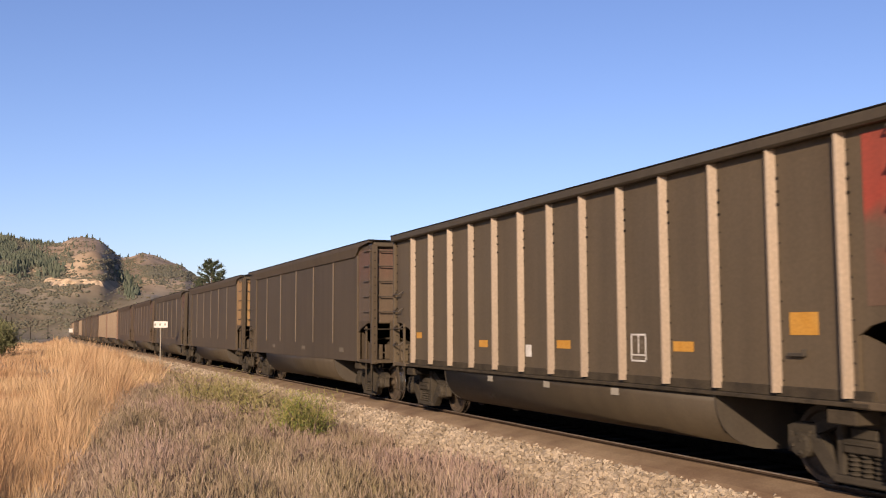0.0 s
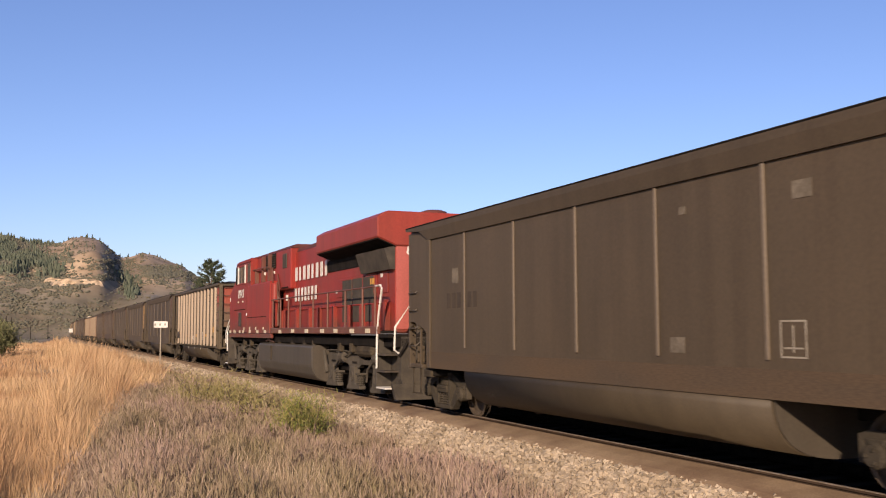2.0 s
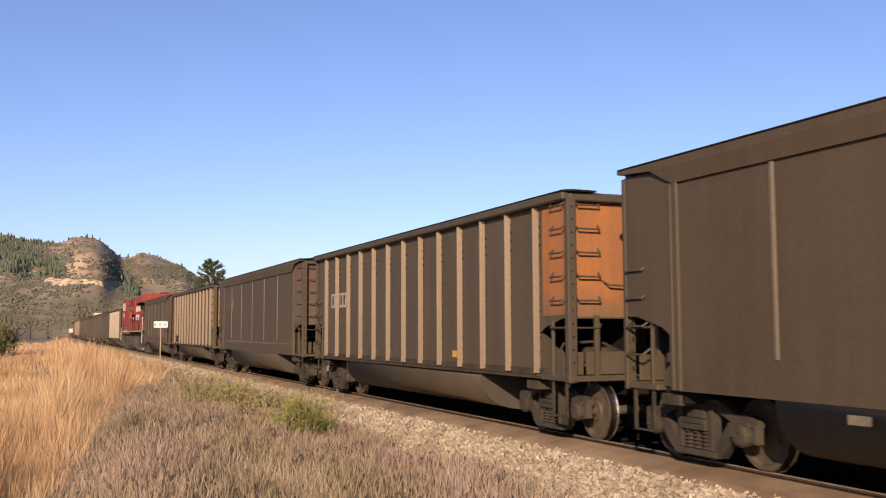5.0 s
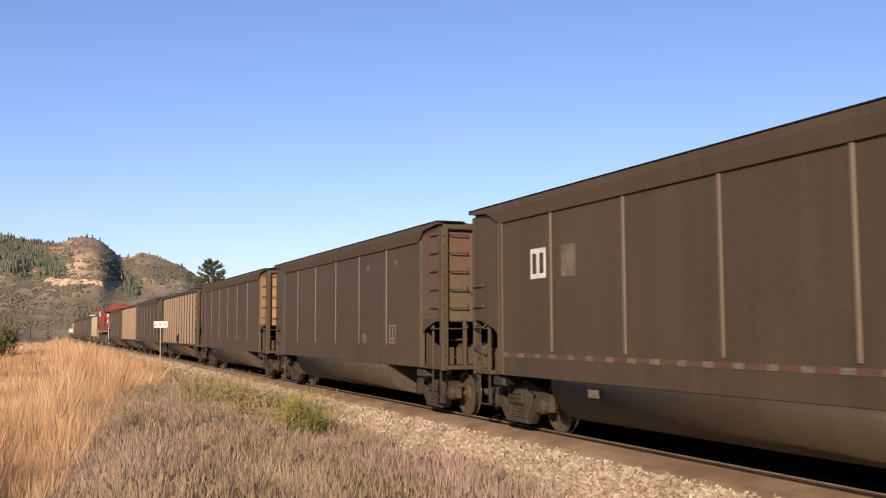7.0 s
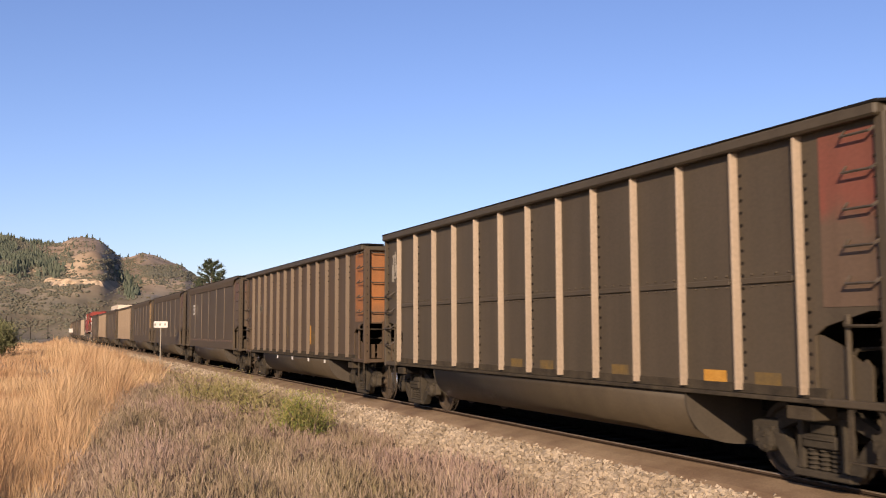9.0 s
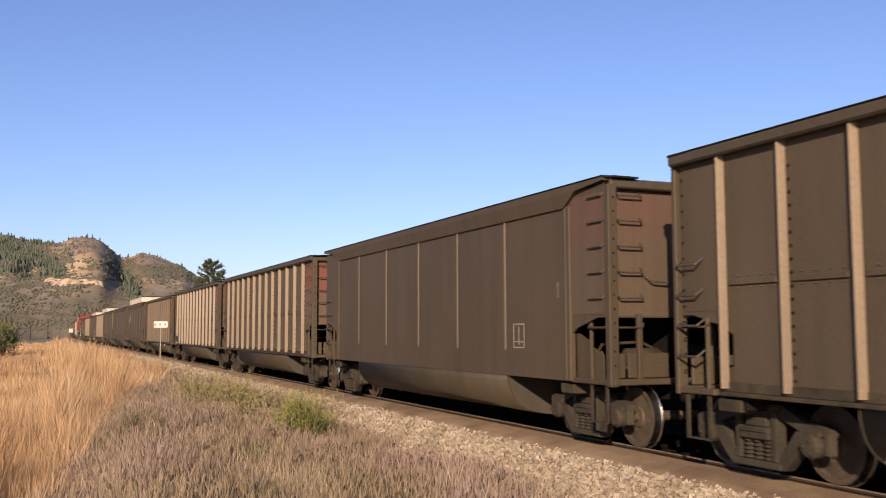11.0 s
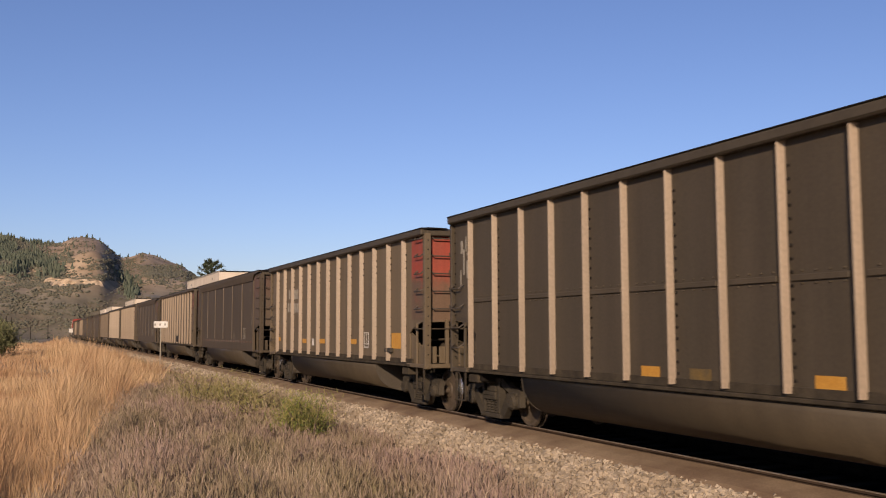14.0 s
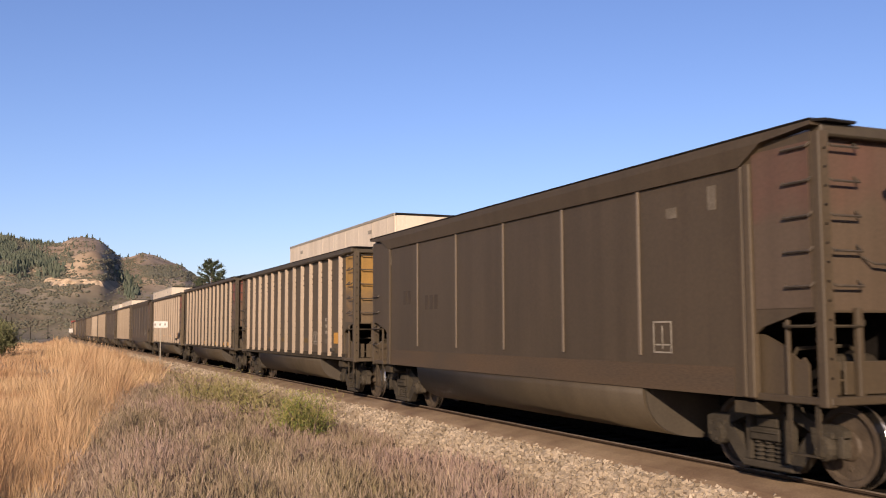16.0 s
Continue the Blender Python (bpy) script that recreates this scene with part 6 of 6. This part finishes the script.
def bank_weeds():
    inside = lambda y: grass_edge(y) - 0.1
    # short turf
    xy = np.concatenate([scatter(rng, 7, 22, inside, toe, 420), scatter(rng, 22, 60, inside, lambda y: toe(y) + 0.55, 150), scatter(rng, 60, 120, lambda y: line_x(y) - 3.4, lambda y: toe(y) + 0.5, 60), scatter(rng, -20, 7, lambda y: -1.5, toe, 30)])
    b = grounded(xy)
    h = rng.uniform(0.08, 0.24, len(b))
    ob = blade_mesh("short_turf", b, lean(rng, len(b), 0.32), h, 0.006 + 0.00028 * np.clip(b[:, 1], 0, 100), m_low, rng)
    tagged(ob, "short dry turf on the bank", "grass", kind="stuff")
    # fuzzy brown weeds: stems with many short sprigs
    roots = np.concatenate([scatter(rng, 7.5, 22, inside, toe, 26), scatter(rng, 22, 62, inside, lambda y: toe(y) + 0.72, 15), scatter(rng, 62, 105, lambda y: line_x(y) - 3.4, lambda y: toe(y) + 0.6, 8)])
    patch = np.array([noise.noise(Vector((x * 0.5, y * 0.4, 9.0))) for x, y in roots])
    roots = roots[rng.uniform(-0.6, 0.5, len(roots)) < patch + 0.25]
    xy, d = fan(rng, roots, 9, 0.09, 0.13)
    b = grounded(xy)
    mound = np.array([noise.noise(Vector((x * 0.9, y * 0.55, 14.0))) for x, y in xy])
    tall = (0.34 + 0.30 * np.clip((toe(20) - xy[:, 0]) / 5.0, 0, 1)) * (1.0 + 0.8 * mound)
    h = rng.uniform(0.6, 1.25, len(b)) * tall
    w = 0.0045 + 0.00022 * b[:, 1]
    k = 7
    up = rng.uniform(0.3, 1.0, (len(b), k))
    sb = (b[:, None, :] + d[:, None, :] * (h[:, None] * up)[:, :, None]).reshape(-1, 3)
    sd = np.repeat(d, k, axis=0) + rng.normal(0, 0.24, (len(sb), 3))
    sd /= np.linalg.norm(sd, axis=1, keepdims=True)
    sh = rng.uniform(0.06, 0.17, len(sb))
    sw = np.repeat(w, k) * 1.5
    ob = blade_mesh("brown_weeds", np.concatenate([b, sb]), np.concatenate([d, sd]), np.concatenate([h, sh]), np.concatenate([w, sw]), m_weed, rng)
    tagged(ob, "fuzzy brown and mauve dry weeds on the bank", "weeds", kind="stuff")
    # pale bent stalks that stand out
    roots = np.concatenate([scatter(rng, 8, 16, inside, lambda y: toe(y) - 0.5, 6.0), scatter(rng, 16, 45, inside, lambda y: toe(y) - 0.5, 1.2)])
    patch = np.array([noise.noise(Vector((x * 0.8, y * 0.6, 4.0))) for x, y in roots])
    roots = np.concatenate([roots[rng.uniform(-0.5, 0.5, len(roots)) < patch], scatter(rng, 11.2, 15.5, lambda y: 2.1, lambda y: 3.7, 8)])
    xy, d = fan(rng, roots, 9, 0.09, 0.22)
    b = grounded(xy)
    ob = blade_mesh("pale_stalks", b, d, rng.uniform(0.35, 0.95, len(b)), 0.004 + 0.0003 * b[:, 1], m_light, rng)
    tagged(ob, "pale straw stalks bent over the weeds", "grass", kind="stuff")


bank_weeds()


def shrub(label, x, y, wide, tall, leaves, material, name="shrub", leaf=0.09, category="shrub"):
    """Woody stems and a crown of small leaves in uneven clumps."""
    r = np.random.default_rng(int(abs(x * 31 + y * 17)) + 3)
    z = ground_z(x, y)
    root = thing(name, label, category)
    root.matrix_basis = pose(x, y, z)
    bm = bmesh.new()
    tips = []
    for k in range(11):
        a, q = r.uniform(0, 6.28), r.uniform(0.25, 1.0)
        tip = Vector((math.cos(a) * wide * 0.5 * q, math.sin(a) * wide * 0.5 * q, tall * r.uniform(0.45, 0.95)))
        rod(bm, [(0, 0, -0.05), tip * 0.5 + Vector((0, 0, tall * 0.08)), tip], 0.012 * tall + 0.004, 4)
        tips.append(tip)
    part("stems", bm, M["bark"], root)
    n = leaves
    c = np.array([list(tips[i]) for i in r.integers(0, len(tips), n)])
    c = c * r.uniform(0.55, 1.05, (n, 1)) + r.normal(0, 1, (n, 3)) * np.array([wide, wide, tall]) * 0.11
    c[:, 2] = np.clip(c[:, 2], 0.03, tall * 1.08)
    d = r.normal(0, 0.6, (n, 3)) + np.array([0, 0, 0.8])
    d /= np.linalg.norm(d, axis=1, keepdims=True)
    crown = blade_mesh("crown", c, d, r.uniform(0.7, 1.5, n) * leaf, np.full(n, leaf * 0.17), material, r)
    tagged(crown, kind="stuff")
    crown.parent = root
    return root


m_dark_leaf = plant_material("olive_bush_leaf", [(0.095, 0.105, 0.045), (0.135, 0.135, 0.06), (0.175, 0.165, 0.078)])
for x, y, w, h, n, lf, mat, lab in (
        (5.35, 19.7, 1.5, 1.15, 3600, 0.085, m_green, "bright green low shrub at the edge of the ballast"),
        (5.7, 22.4, 1.4, 0.7, 1100, 0.07, m_olive, "small yellow-green shrub beside the ballast"),
        (5.2, 27.2, 2.6, 1.2, 2000, 0.09, m_olive, "yellow-green low shrub among brown weeds"),
        (4.7, 29.5, 2.4, 1.35, 2200, 0.09, m_olive, "yellow-green low shrub among brown weeds"),
        (4.3, 24.6, 2.2, 0.7, 900, 0.08, m_olive, "thin yellow-green shrub among brown weeds"),
        (5.4, 24.2, 2.0, 0.75, 1000, 0.08, m_olive, "thin yellow-green shrub among brown weeds"),
        (5.7, 31.5, 1.6, 0.8, 1000, 0.09, m_olive, "yellow-green low shrub beside the ballast"),
        (2.6, 11.2, 0.5, 0.35, 350, 0.05, m_green, "small green weed in the dry turf")):
    shrub(lab, x, y, w, h, n, mat, leaf=lf)
for x, y, w, h, lab in ((-3.3, 118, 4.4, 4.0, "olive green bush at the far edge of the field"), (-5.8, 126, 5.0, 4.2, "olive green bush at the far edge of the field")):
    shrub(lab, x, y, w, h, 3800, m_dark_leaf, "bush", 0.46, "bush")


# ---------- loose stones of the ballast ----------
def stone_verts(r, size):
    """One broken stone: eight corners pushed about, then squashed."""
    c = np.array([(x, y, z) for x in (-1, 1) for y in (-1, 1) for z in (-1, 1)], float)
    c *= r.uniform(0.55, 1.15, c.shape)
    c *= np.array([size * r.uniform(0.7, 1.3), size * r.uniform(0.7, 1.3), size * r.uniform(0.5, 0.9)]) * 0.5
    m = np.array(Euler(r.uniform(0, 6.28, 3)).to_matrix())
    return c @ m.T


CUBE = [(0, 1, 3, 2), (4, 6, 7, 5), (0, 4, 5, 1), (2, 3, 7, 6), (0, 2, 6, 4), (1, 5, 7, 3)]


def ballast_z(u):
    pts = [(-3.3, -0.95), (-2.5, -0.62), (-1.75, -0.24), (-1.3, -0.20)]
    for (a, za), (b, zb) in zip(pts, pts[1:]):
        if a <= u <= b:
            return za + (zb - za) * (u - a) / (b - a)
    return -0.2


def ballast_stones():
    r = np.random.default_rng(5)
    verts, faces = [], []
    for y0, y1, dens, size in ((6.5, 14, 420, 0.062), (14, 26, 330, 0.066), (26, 46, 150, 0.08), (46, 90, 40, 0.11)):
        n = int((y1 - y0) * 1.75 * dens)
        for _ in range(n):
            y, u = r.uniform(y0, y1), -1.15 - 1.75 * r.uniform(0, 1) ** 0.8
            if u > -1.38 and r.uniform() < 0.5 or y > 23 and u < -1.85 and r.uniform() < 0.75:
                continue
            s = size * r.uniform(0.55, 1.35)
            v = stone_verts(r, s) + np.array([line_x(y) + u, y, ballast_z(u) + s * r.uniform(0.05, 0.3)])
            k = len(verts)
            verts.extend(map(tuple, v))
            faces.extend(tuple(k + i for i in f) for f in CUBE)
    ob = raw_mesh("ballast_stones", verts, faces, M["stone"])
    tagged(ob, "pale broken ballast stones on the shoulder", "stones", kind="stuff")


ballast_stones()


def single_stones():
    """The stones of one stretch of the shoulder, each on its own."""
    r = np.random.default_rng(8)
    ballast = bpy.data.objects["ballast"]
    shapes = []
    for k in range(12):
        me = bpy.data.meshes.new("stone")
        me.from_pydata([tuple(v) for v in stone_verts(r, 0.085)], [], CUBE)
        me.materials.append(M["stone"])
        shapes.append(me)
    for k in range(280):
        y, u = r.uniform(11.5, 16.5), r.uniform(-2.75, -1.55)
        ob = new("stone", shapes[k % 12])
        ob.parent = ballast
        ob.matrix_basis = pose(line_x(y) + u, y, ballast_z(u) + 0.035, *r.uniform(0, 360, 3))


single_stones()


# ---------- trackside post with a plate ----------
def mile_sign(x, y):
    s = thing("mile_sign", "white plate on a thin post beside the track", "sign")
    z = ground_z(x, y)
    s.matrix_basis = pose(x, y, z, 0, 0, -8)
    part("post", boxes((-0.028, 0.028, -0.02, 0.02, -0.2, 2.75), bevel=0.006), M["pale"], s)
    o = [(0.38 * math.copysign(1, math.cos(t)) * min(1, abs(math.cos(t)) * 1.35), 0.18 * math.copysign(1, math.sin(t)) * min(1, abs(math.sin(t)) * 1.5)) for t in [math.pi * k / 10 for k in range(20)]]
    part("plate", prism(bmesh.new(), [(u, v + 2.88) for u, v in o], -0.045, -0.032, "y"), M["white"], s, "rounded white plate")
    for k in range(3):
        part("plate_bar", boxes((-0.34 + 0.27 * k, -0.28 + 0.27 * k, -0.05, -0.046, 2.82, 2.94)), M["grime_pale"], s)


mile_sign(6.5, 56.0)


def relay_cabinet(x, y):
    c = thing("relay_cabinet", "small white trackside cabinet on legs", "cabinet")
    c.matrix_basis = pose(x, y, ground_z(x, y))
    part("body", boxes((-0.40, 0.40, -0.3, 0.3, 2.3, 3.1), bevel=0.03), M["white"], c)
    part("roof", boxes((-0.46, 0.46, -0.36, 0.36, 3.1, 3.16), bevel=0.02), M["white"], c)
    for sx in (-0.3, 0.3):
        part("leg", boxes((sx - 0.04, sx + 0.04, -0.04, 0.04, -0.2, 2.3)), M["grime"], c)


relay_cabinet(7.2, 228.0)

pole_first = None
for px, py, ph in ((-7.8, 300, 8.6), (-6.6, 306, 8.2), (-1.4, 310, 8.4), (3.6, 330, 7.6)):
    gz = ground_z(px, py)
    if pole_first is None:
        pole_first = thing("utility_pole", "weathered grey wooden pole beyond the field", "pole", "poles beyond the field")
        part("shaft", lathe(bmesh.new(), [(-0.5, 0.11), (0.0, 0.10), (6.4, 0.07)], "z", 8), M["tie"], pole_first)
        part("crossarm", boxes((-0.5, 0.5, -0.04, 0.04, 5.9, 5.98)), M["bark"], pole_first)
        pole_first.matrix_basis = pose(px, py, gz)
    else:
        copy_thing(pole_first, pose(px, py, gz))


# ---------- pine beyond the tracks ----------
def pine(x, y, tall, wide):
    t = thing("pine_tree", "dark green pine with open uneven crown", "tree")
    z = ground_z(x, y)
    t.matrix_basis = pose(x, y, z)
    r = np.random.default_rng(21)
    part("trunk", lathe(bmesh.new(), [(-0.3, 0.34), (0.5, 0.27), (tall * 0.5, 0.2), (tall * 0.98, 0.03)], "z", 9), M["bark"], t)
    centres = []
    for k in range(84):
        f = 0.30 + 0.70 * (k + r.uniform(0, 1)) / 84
        a = k * 2.4 + r.uniform(-0.5, 0.5)
        reach = wide * 0.5 * (1.02 - f) ** 0.42 * r.uniform(0.62, 1.15) + 0.15
        z0 = tall * f * 0.93
        tip = Vector((math.cos(a) * reach, math.sin(a) * reach, z0 + reach * r.uniform(0.22, 0.55)))
        part("limb", rod(bmesh.new(), [(0, 0, z0), Vector((0, 0, z0)).lerp(tip, 0.55) - Vector((0, 0, 0.12 * reach)), tip], 0.045, 4), M["bark"], t)
        for q in (0.55, 0.8, 1.0):
            centres.append(Vector((0, 0, z0)).lerp(tip, q) + Vector((0, 0, -0.06 * reach if q < 1 else 0.0)))
    c = np.array([list(v) for v in centres])
    n = 34
    b = np.repeat(c, n, axis=0) + r.normal(0, 0.10, (len(c) * n, 3))
    d = r.normal(0, 0.55, (len(b), 3)) + np.array([0, 0, 0.75]) + np.repeat(c, n, axis=0) * np.array([0.16, 0.16, 0])
    d /= np.linalg.norm(d, axis=1, keepdims=True)
    crown = blade_mesh("crown", b, d, r.uniform(0.3, 0.62, len(b)), np.full(len(b), 0.07), plant_material("pine_needles", [(0.036, 0.050, 0.029), (0.056, 0.070, 0.038), (0.088, 0.100, 0.054)]), r)
    tagged(crown, kind="stuff")
    crown.parent = t


pine(24.5, 148.0, 14.7, 7.5)


# ---------- scrub and conifers on the hills ----------
def hill_cover():
    r = np.random.default_rng(3)
    cones, balls = ([], []), ([], [])
    ico = bmesh.new()
    bmesh.ops.create_icosphere(ico, subdivisions=1, radius=1.0)
    iv = np.array([list(v.co) for v in ico.verts])
    inf = [[v.index for v in f.verts] for f in ico.faces]
    ico.free()

    def conifer(x, y, h):
        v, f = cones
        z = ground_z(x, y) - 0.3
        for t0, t1, w in ((0.08, 0.62, 0.24), (0.36, 1.0, 0.17)):
            k = len(v)
            for i in range(7):
                a = 6.283 * i / 7 + r.uniform(-0.2, 0.2)
                q = h * w * r.uniform(0.7, 1.25)
                v.append((x + math.cos(a) * q, y + math.sin(a) * q, z + h * (t0 + r.uniform(-0.04, 0.05))))
            v.append((x + r.normal(0, 0.02) * h, y, z + h * t1))
            f.extend((k + i, k + (i + 1) % 7, k + 7) for i in range(7))
            f.append(tuple(k + i for i in range(6, -1, -1)))

    def bushy(x, y, s):
        v, f = balls
        k = len(v)
        z = ground_z(x, y)
        p = iv * r.uniform(0.65, 1.3, (len(iv), 1)) * np.array([s, s, s * 0.65]) + np.array([x, y, z + s * 0.25])
        v.extend(map(tuple, p))
        f.extend(tuple(k + i for i in t) for t in inf)

    # growth by place on the slope: azimuth, elevation (both in degrees), spreads, weight
    woods = ((-1.8, 4.5, 1.3, 0.60, 1.0), (-0.9, 4.0, 1.1, 0.45, 0.9), (-1.6, 3.5, 1.5, 0.45, 0.8), (0.6, 3.2, 1.2, 0.26, 0.7), (4.6, 2.75, 0.4, 0.5, 0.35), (4.95, 2.15, 0.3, 0.32, 0.7))
    scrubs = ((-0.8, 2.8, 1.9, 0.55, 1.6), (1.0, 2.5, 1.2, 0.35, 1.2), (2.2, 3.9, 0.8, 0.32, 0.9), (2.9, 3.3, 0.7, 0.30, 0.7), (3.7, 3.5, 0.4, 0.55, 0.8), (5.6, 3.2, 1.2, 0.5, 0.55), (7.2, 3.0, 1.2, 0.6, 0.7), (0.2, 1.0, 2.4, 0.55, 0.65), (2.8, 1.0, 1.6, 0.40, 0.65), (-1.5, 1.7, 1.4, 0.6, 0.9), (-0.5, 0.3, 3.0, 0.3, 0.7), (1.2, 4.3, 0.5, 0.25, 0.35))

    def weight(blobs, az, el):
        return sum(w * math.exp(-((az - a) / sa) ** 2 - ((el - e) / se) ** 2) for a, e, sa, se, w in blobs)

    for _ in range(110000):
        az, d = r.uniform(-4, 11), 222 + 575 * r.uniform(0, 1) ** 1.1
        x, y = d * math.sin(radians(az)), d * math.cos(radians(az))
        if y < 350 and abs(line_x(y) - x + 2) < 12:
            continue
        el = math.degrees(math.atan2(ground_z(x, y) - EYE.z, d))
        f = noise.noise(Vector((az * 0.7 + 2.0, el * 3.2, 1.0))) + 0.6 * noise.noise(Vector((az * 2.0, el * 9.0, 4.0)))
        wood, low = weight(woods, az, el), weight(scrubs, az, el)
        u = r.uniform()
        if u < 0.34 * wood * max(0.0, 0.55 + 1.6 * f):
            conifer(x, y, r.uniform(2.0, 4.4))
        elif u < 0.8 * wood + (0.8 + 2.2 * f) * low + (0.10 if f > 0.3 else 0.012):
            bushy(x, y, r.uniform(0.2, 0.6) * (0.7 + d / 700) * (1.0 + 0.5 * wood))
        elif u > 0.9985 and d > 520:
            conifer(x, y, r.uniform(2.0, 4.0))
    for az, h in ((0.05, 7), (0.5, 9), (0.62, 8), (0.76, 8), (1.05, 7), (1.3, 8), (4.3, 8), (4.75, 9), (5.2, 6), (5.9, 7), (6.35, 8), (6.5, 8), (6.8, 7), (-0.3, 7), (-0.5, 6), (-1.1, 7), (-1.5, 7), (-1.75, 8)):
        x, y = 775 * math.sin(radians(az)), 775 * math.cos(radians(az))
        conifer(x, y, h * 0.5)
    # needles paler and greyer than the near pine, distance haze in the colour
    ob = raw_mesh("hill_conifers", cones[0], cones[1], plant_material("haze_paled_conifer_needles", [(0.062, 0.077, 0.055), (0.081, 0.095, 0.065), (0.101, 0.111, 0.076)], 0.9))
    tagged(ob, "dark conifers scattered over the hills", "trees", kind="stuff")
    ob = raw_mesh("hill_scrub", balls[0], balls[1], plant_material("far_scrub_leaf", [(0.111, 0.106, 0.076), (0.136, 0.126, 0.089), (0.096, 0.096, 0.070), (0.159, 0.138, 0.096), (0.114, 0.114, 0.082)], 0.95))
    tagged(ob, "grey-green scrub on the dry hillsides", "scrub", kind="stuff")


hill_cover()


# ---------- pale cut banks on the hillside ----------
def outcrop(az, rise, wide, tall):
    d = 340.0
    while d < 520 and ground_z(d * math.sin(radians(az)), d * math.cos(radians(az))) - 1.77 < rise * d:
        d += 2.0
    x, y = d * math.sin(radians(az)), d * math.cos(radians(az))
    o = thing("rock_outcrop", "pale eroded bank on the dry hillside", "rock", "pale banks on the hillside")
    o.matrix_basis = pose(x, y, ground_z(x, y), 0, 0, -az)
    bm = bmesh.new()
    rows = []
    for j in range(7):
        v = j / 6
        row = []
        for i in range(25):
            u = i / 24 * 2 - 1
            body = max(0.0, 1 - abs(u) ** 6)
            z = tall * body * v * (0.85 + 0.35 * noise.noise(Vector((u * wide * 0.10, 0, az)))) - 0.9
            back = v * 1.2 + 1.2 * noise.noise(Vector((u * wide * 0.2, v * 2.0, az + 5)))
            row.append(bm.verts.new((u * wide / 2, back, z)))
        rows.append(row)
    rows.append([bm.verts.new((vt.co.x * 0.9, vt.co.y + 16.0, vt.co.z - 0.9)) for vt in rows[-1]])
    for p, q in zip(rows, rows[1:]):
        for i in range(24):
            bm.faces.new((p[i], p[i + 1], q[i + 1], q[i]))
    part("rock_face", bm, M["outcrop"], o)


for az, rise, w, h in ((0.95, 0.0475, 10.0, 2.8), (1.85, 0.0455, 16.0, 3.4), (2.85, 0.0450, 9.0, 2.6)):
    outcrop(az, rise, w, h)


# ---------- everything that moves ----------
def roll_keys(ws, radius, speed):
    """Key a wheelset to roll at the train's speed; fewer than 90 degrees from row to row."""
    y, z = ws.matrix_basis.translation.y, ws.matrix_basis.translation.z
    step = -math.degrees(speed / FPS / radius)
    walk(ws, [(i / FPS, pose(0, y, z, (step * i) % 360)) for i in range(0, 481)])


def motions():
    rolled = {}
    def spin(top, speed):
        for o in top.children_recursive:
            if o.name.split(".")[0] != "wheelset":
                continue
            key = (round(o.matrix_basis.translation.y, 2), round(o.matrix_basis.translation.z, 2), speed > 0)
            if key not in rolled:
                roll_keys(o, o.matrix_basis.translation.z, speed)
                rolled[key] = o.animation_data
            else:
                o.rotation_mode = "QUATERNION"
                o.animation_data_create()
                o.animation_data.action = rolled[key].action
                o.animation_data.action_slot = rolled[key].action_slot
    times = [0.5 * k for k in range(33)]
    for ob, middle in train:
        walk(ob, [(t, line_pose(middle + train_run(t))) for t in times])
        spin(ob, SPEED)
    for ob, middle, z in freight:
        walk(ob, [(t, Matrix.Translation((0, 0, z)) @ line_pose(middle + FREIGHT_SPEED * t, SECOND_X)) for t in times])
        spin(ob, FREIGHT_SPEED)


motions()
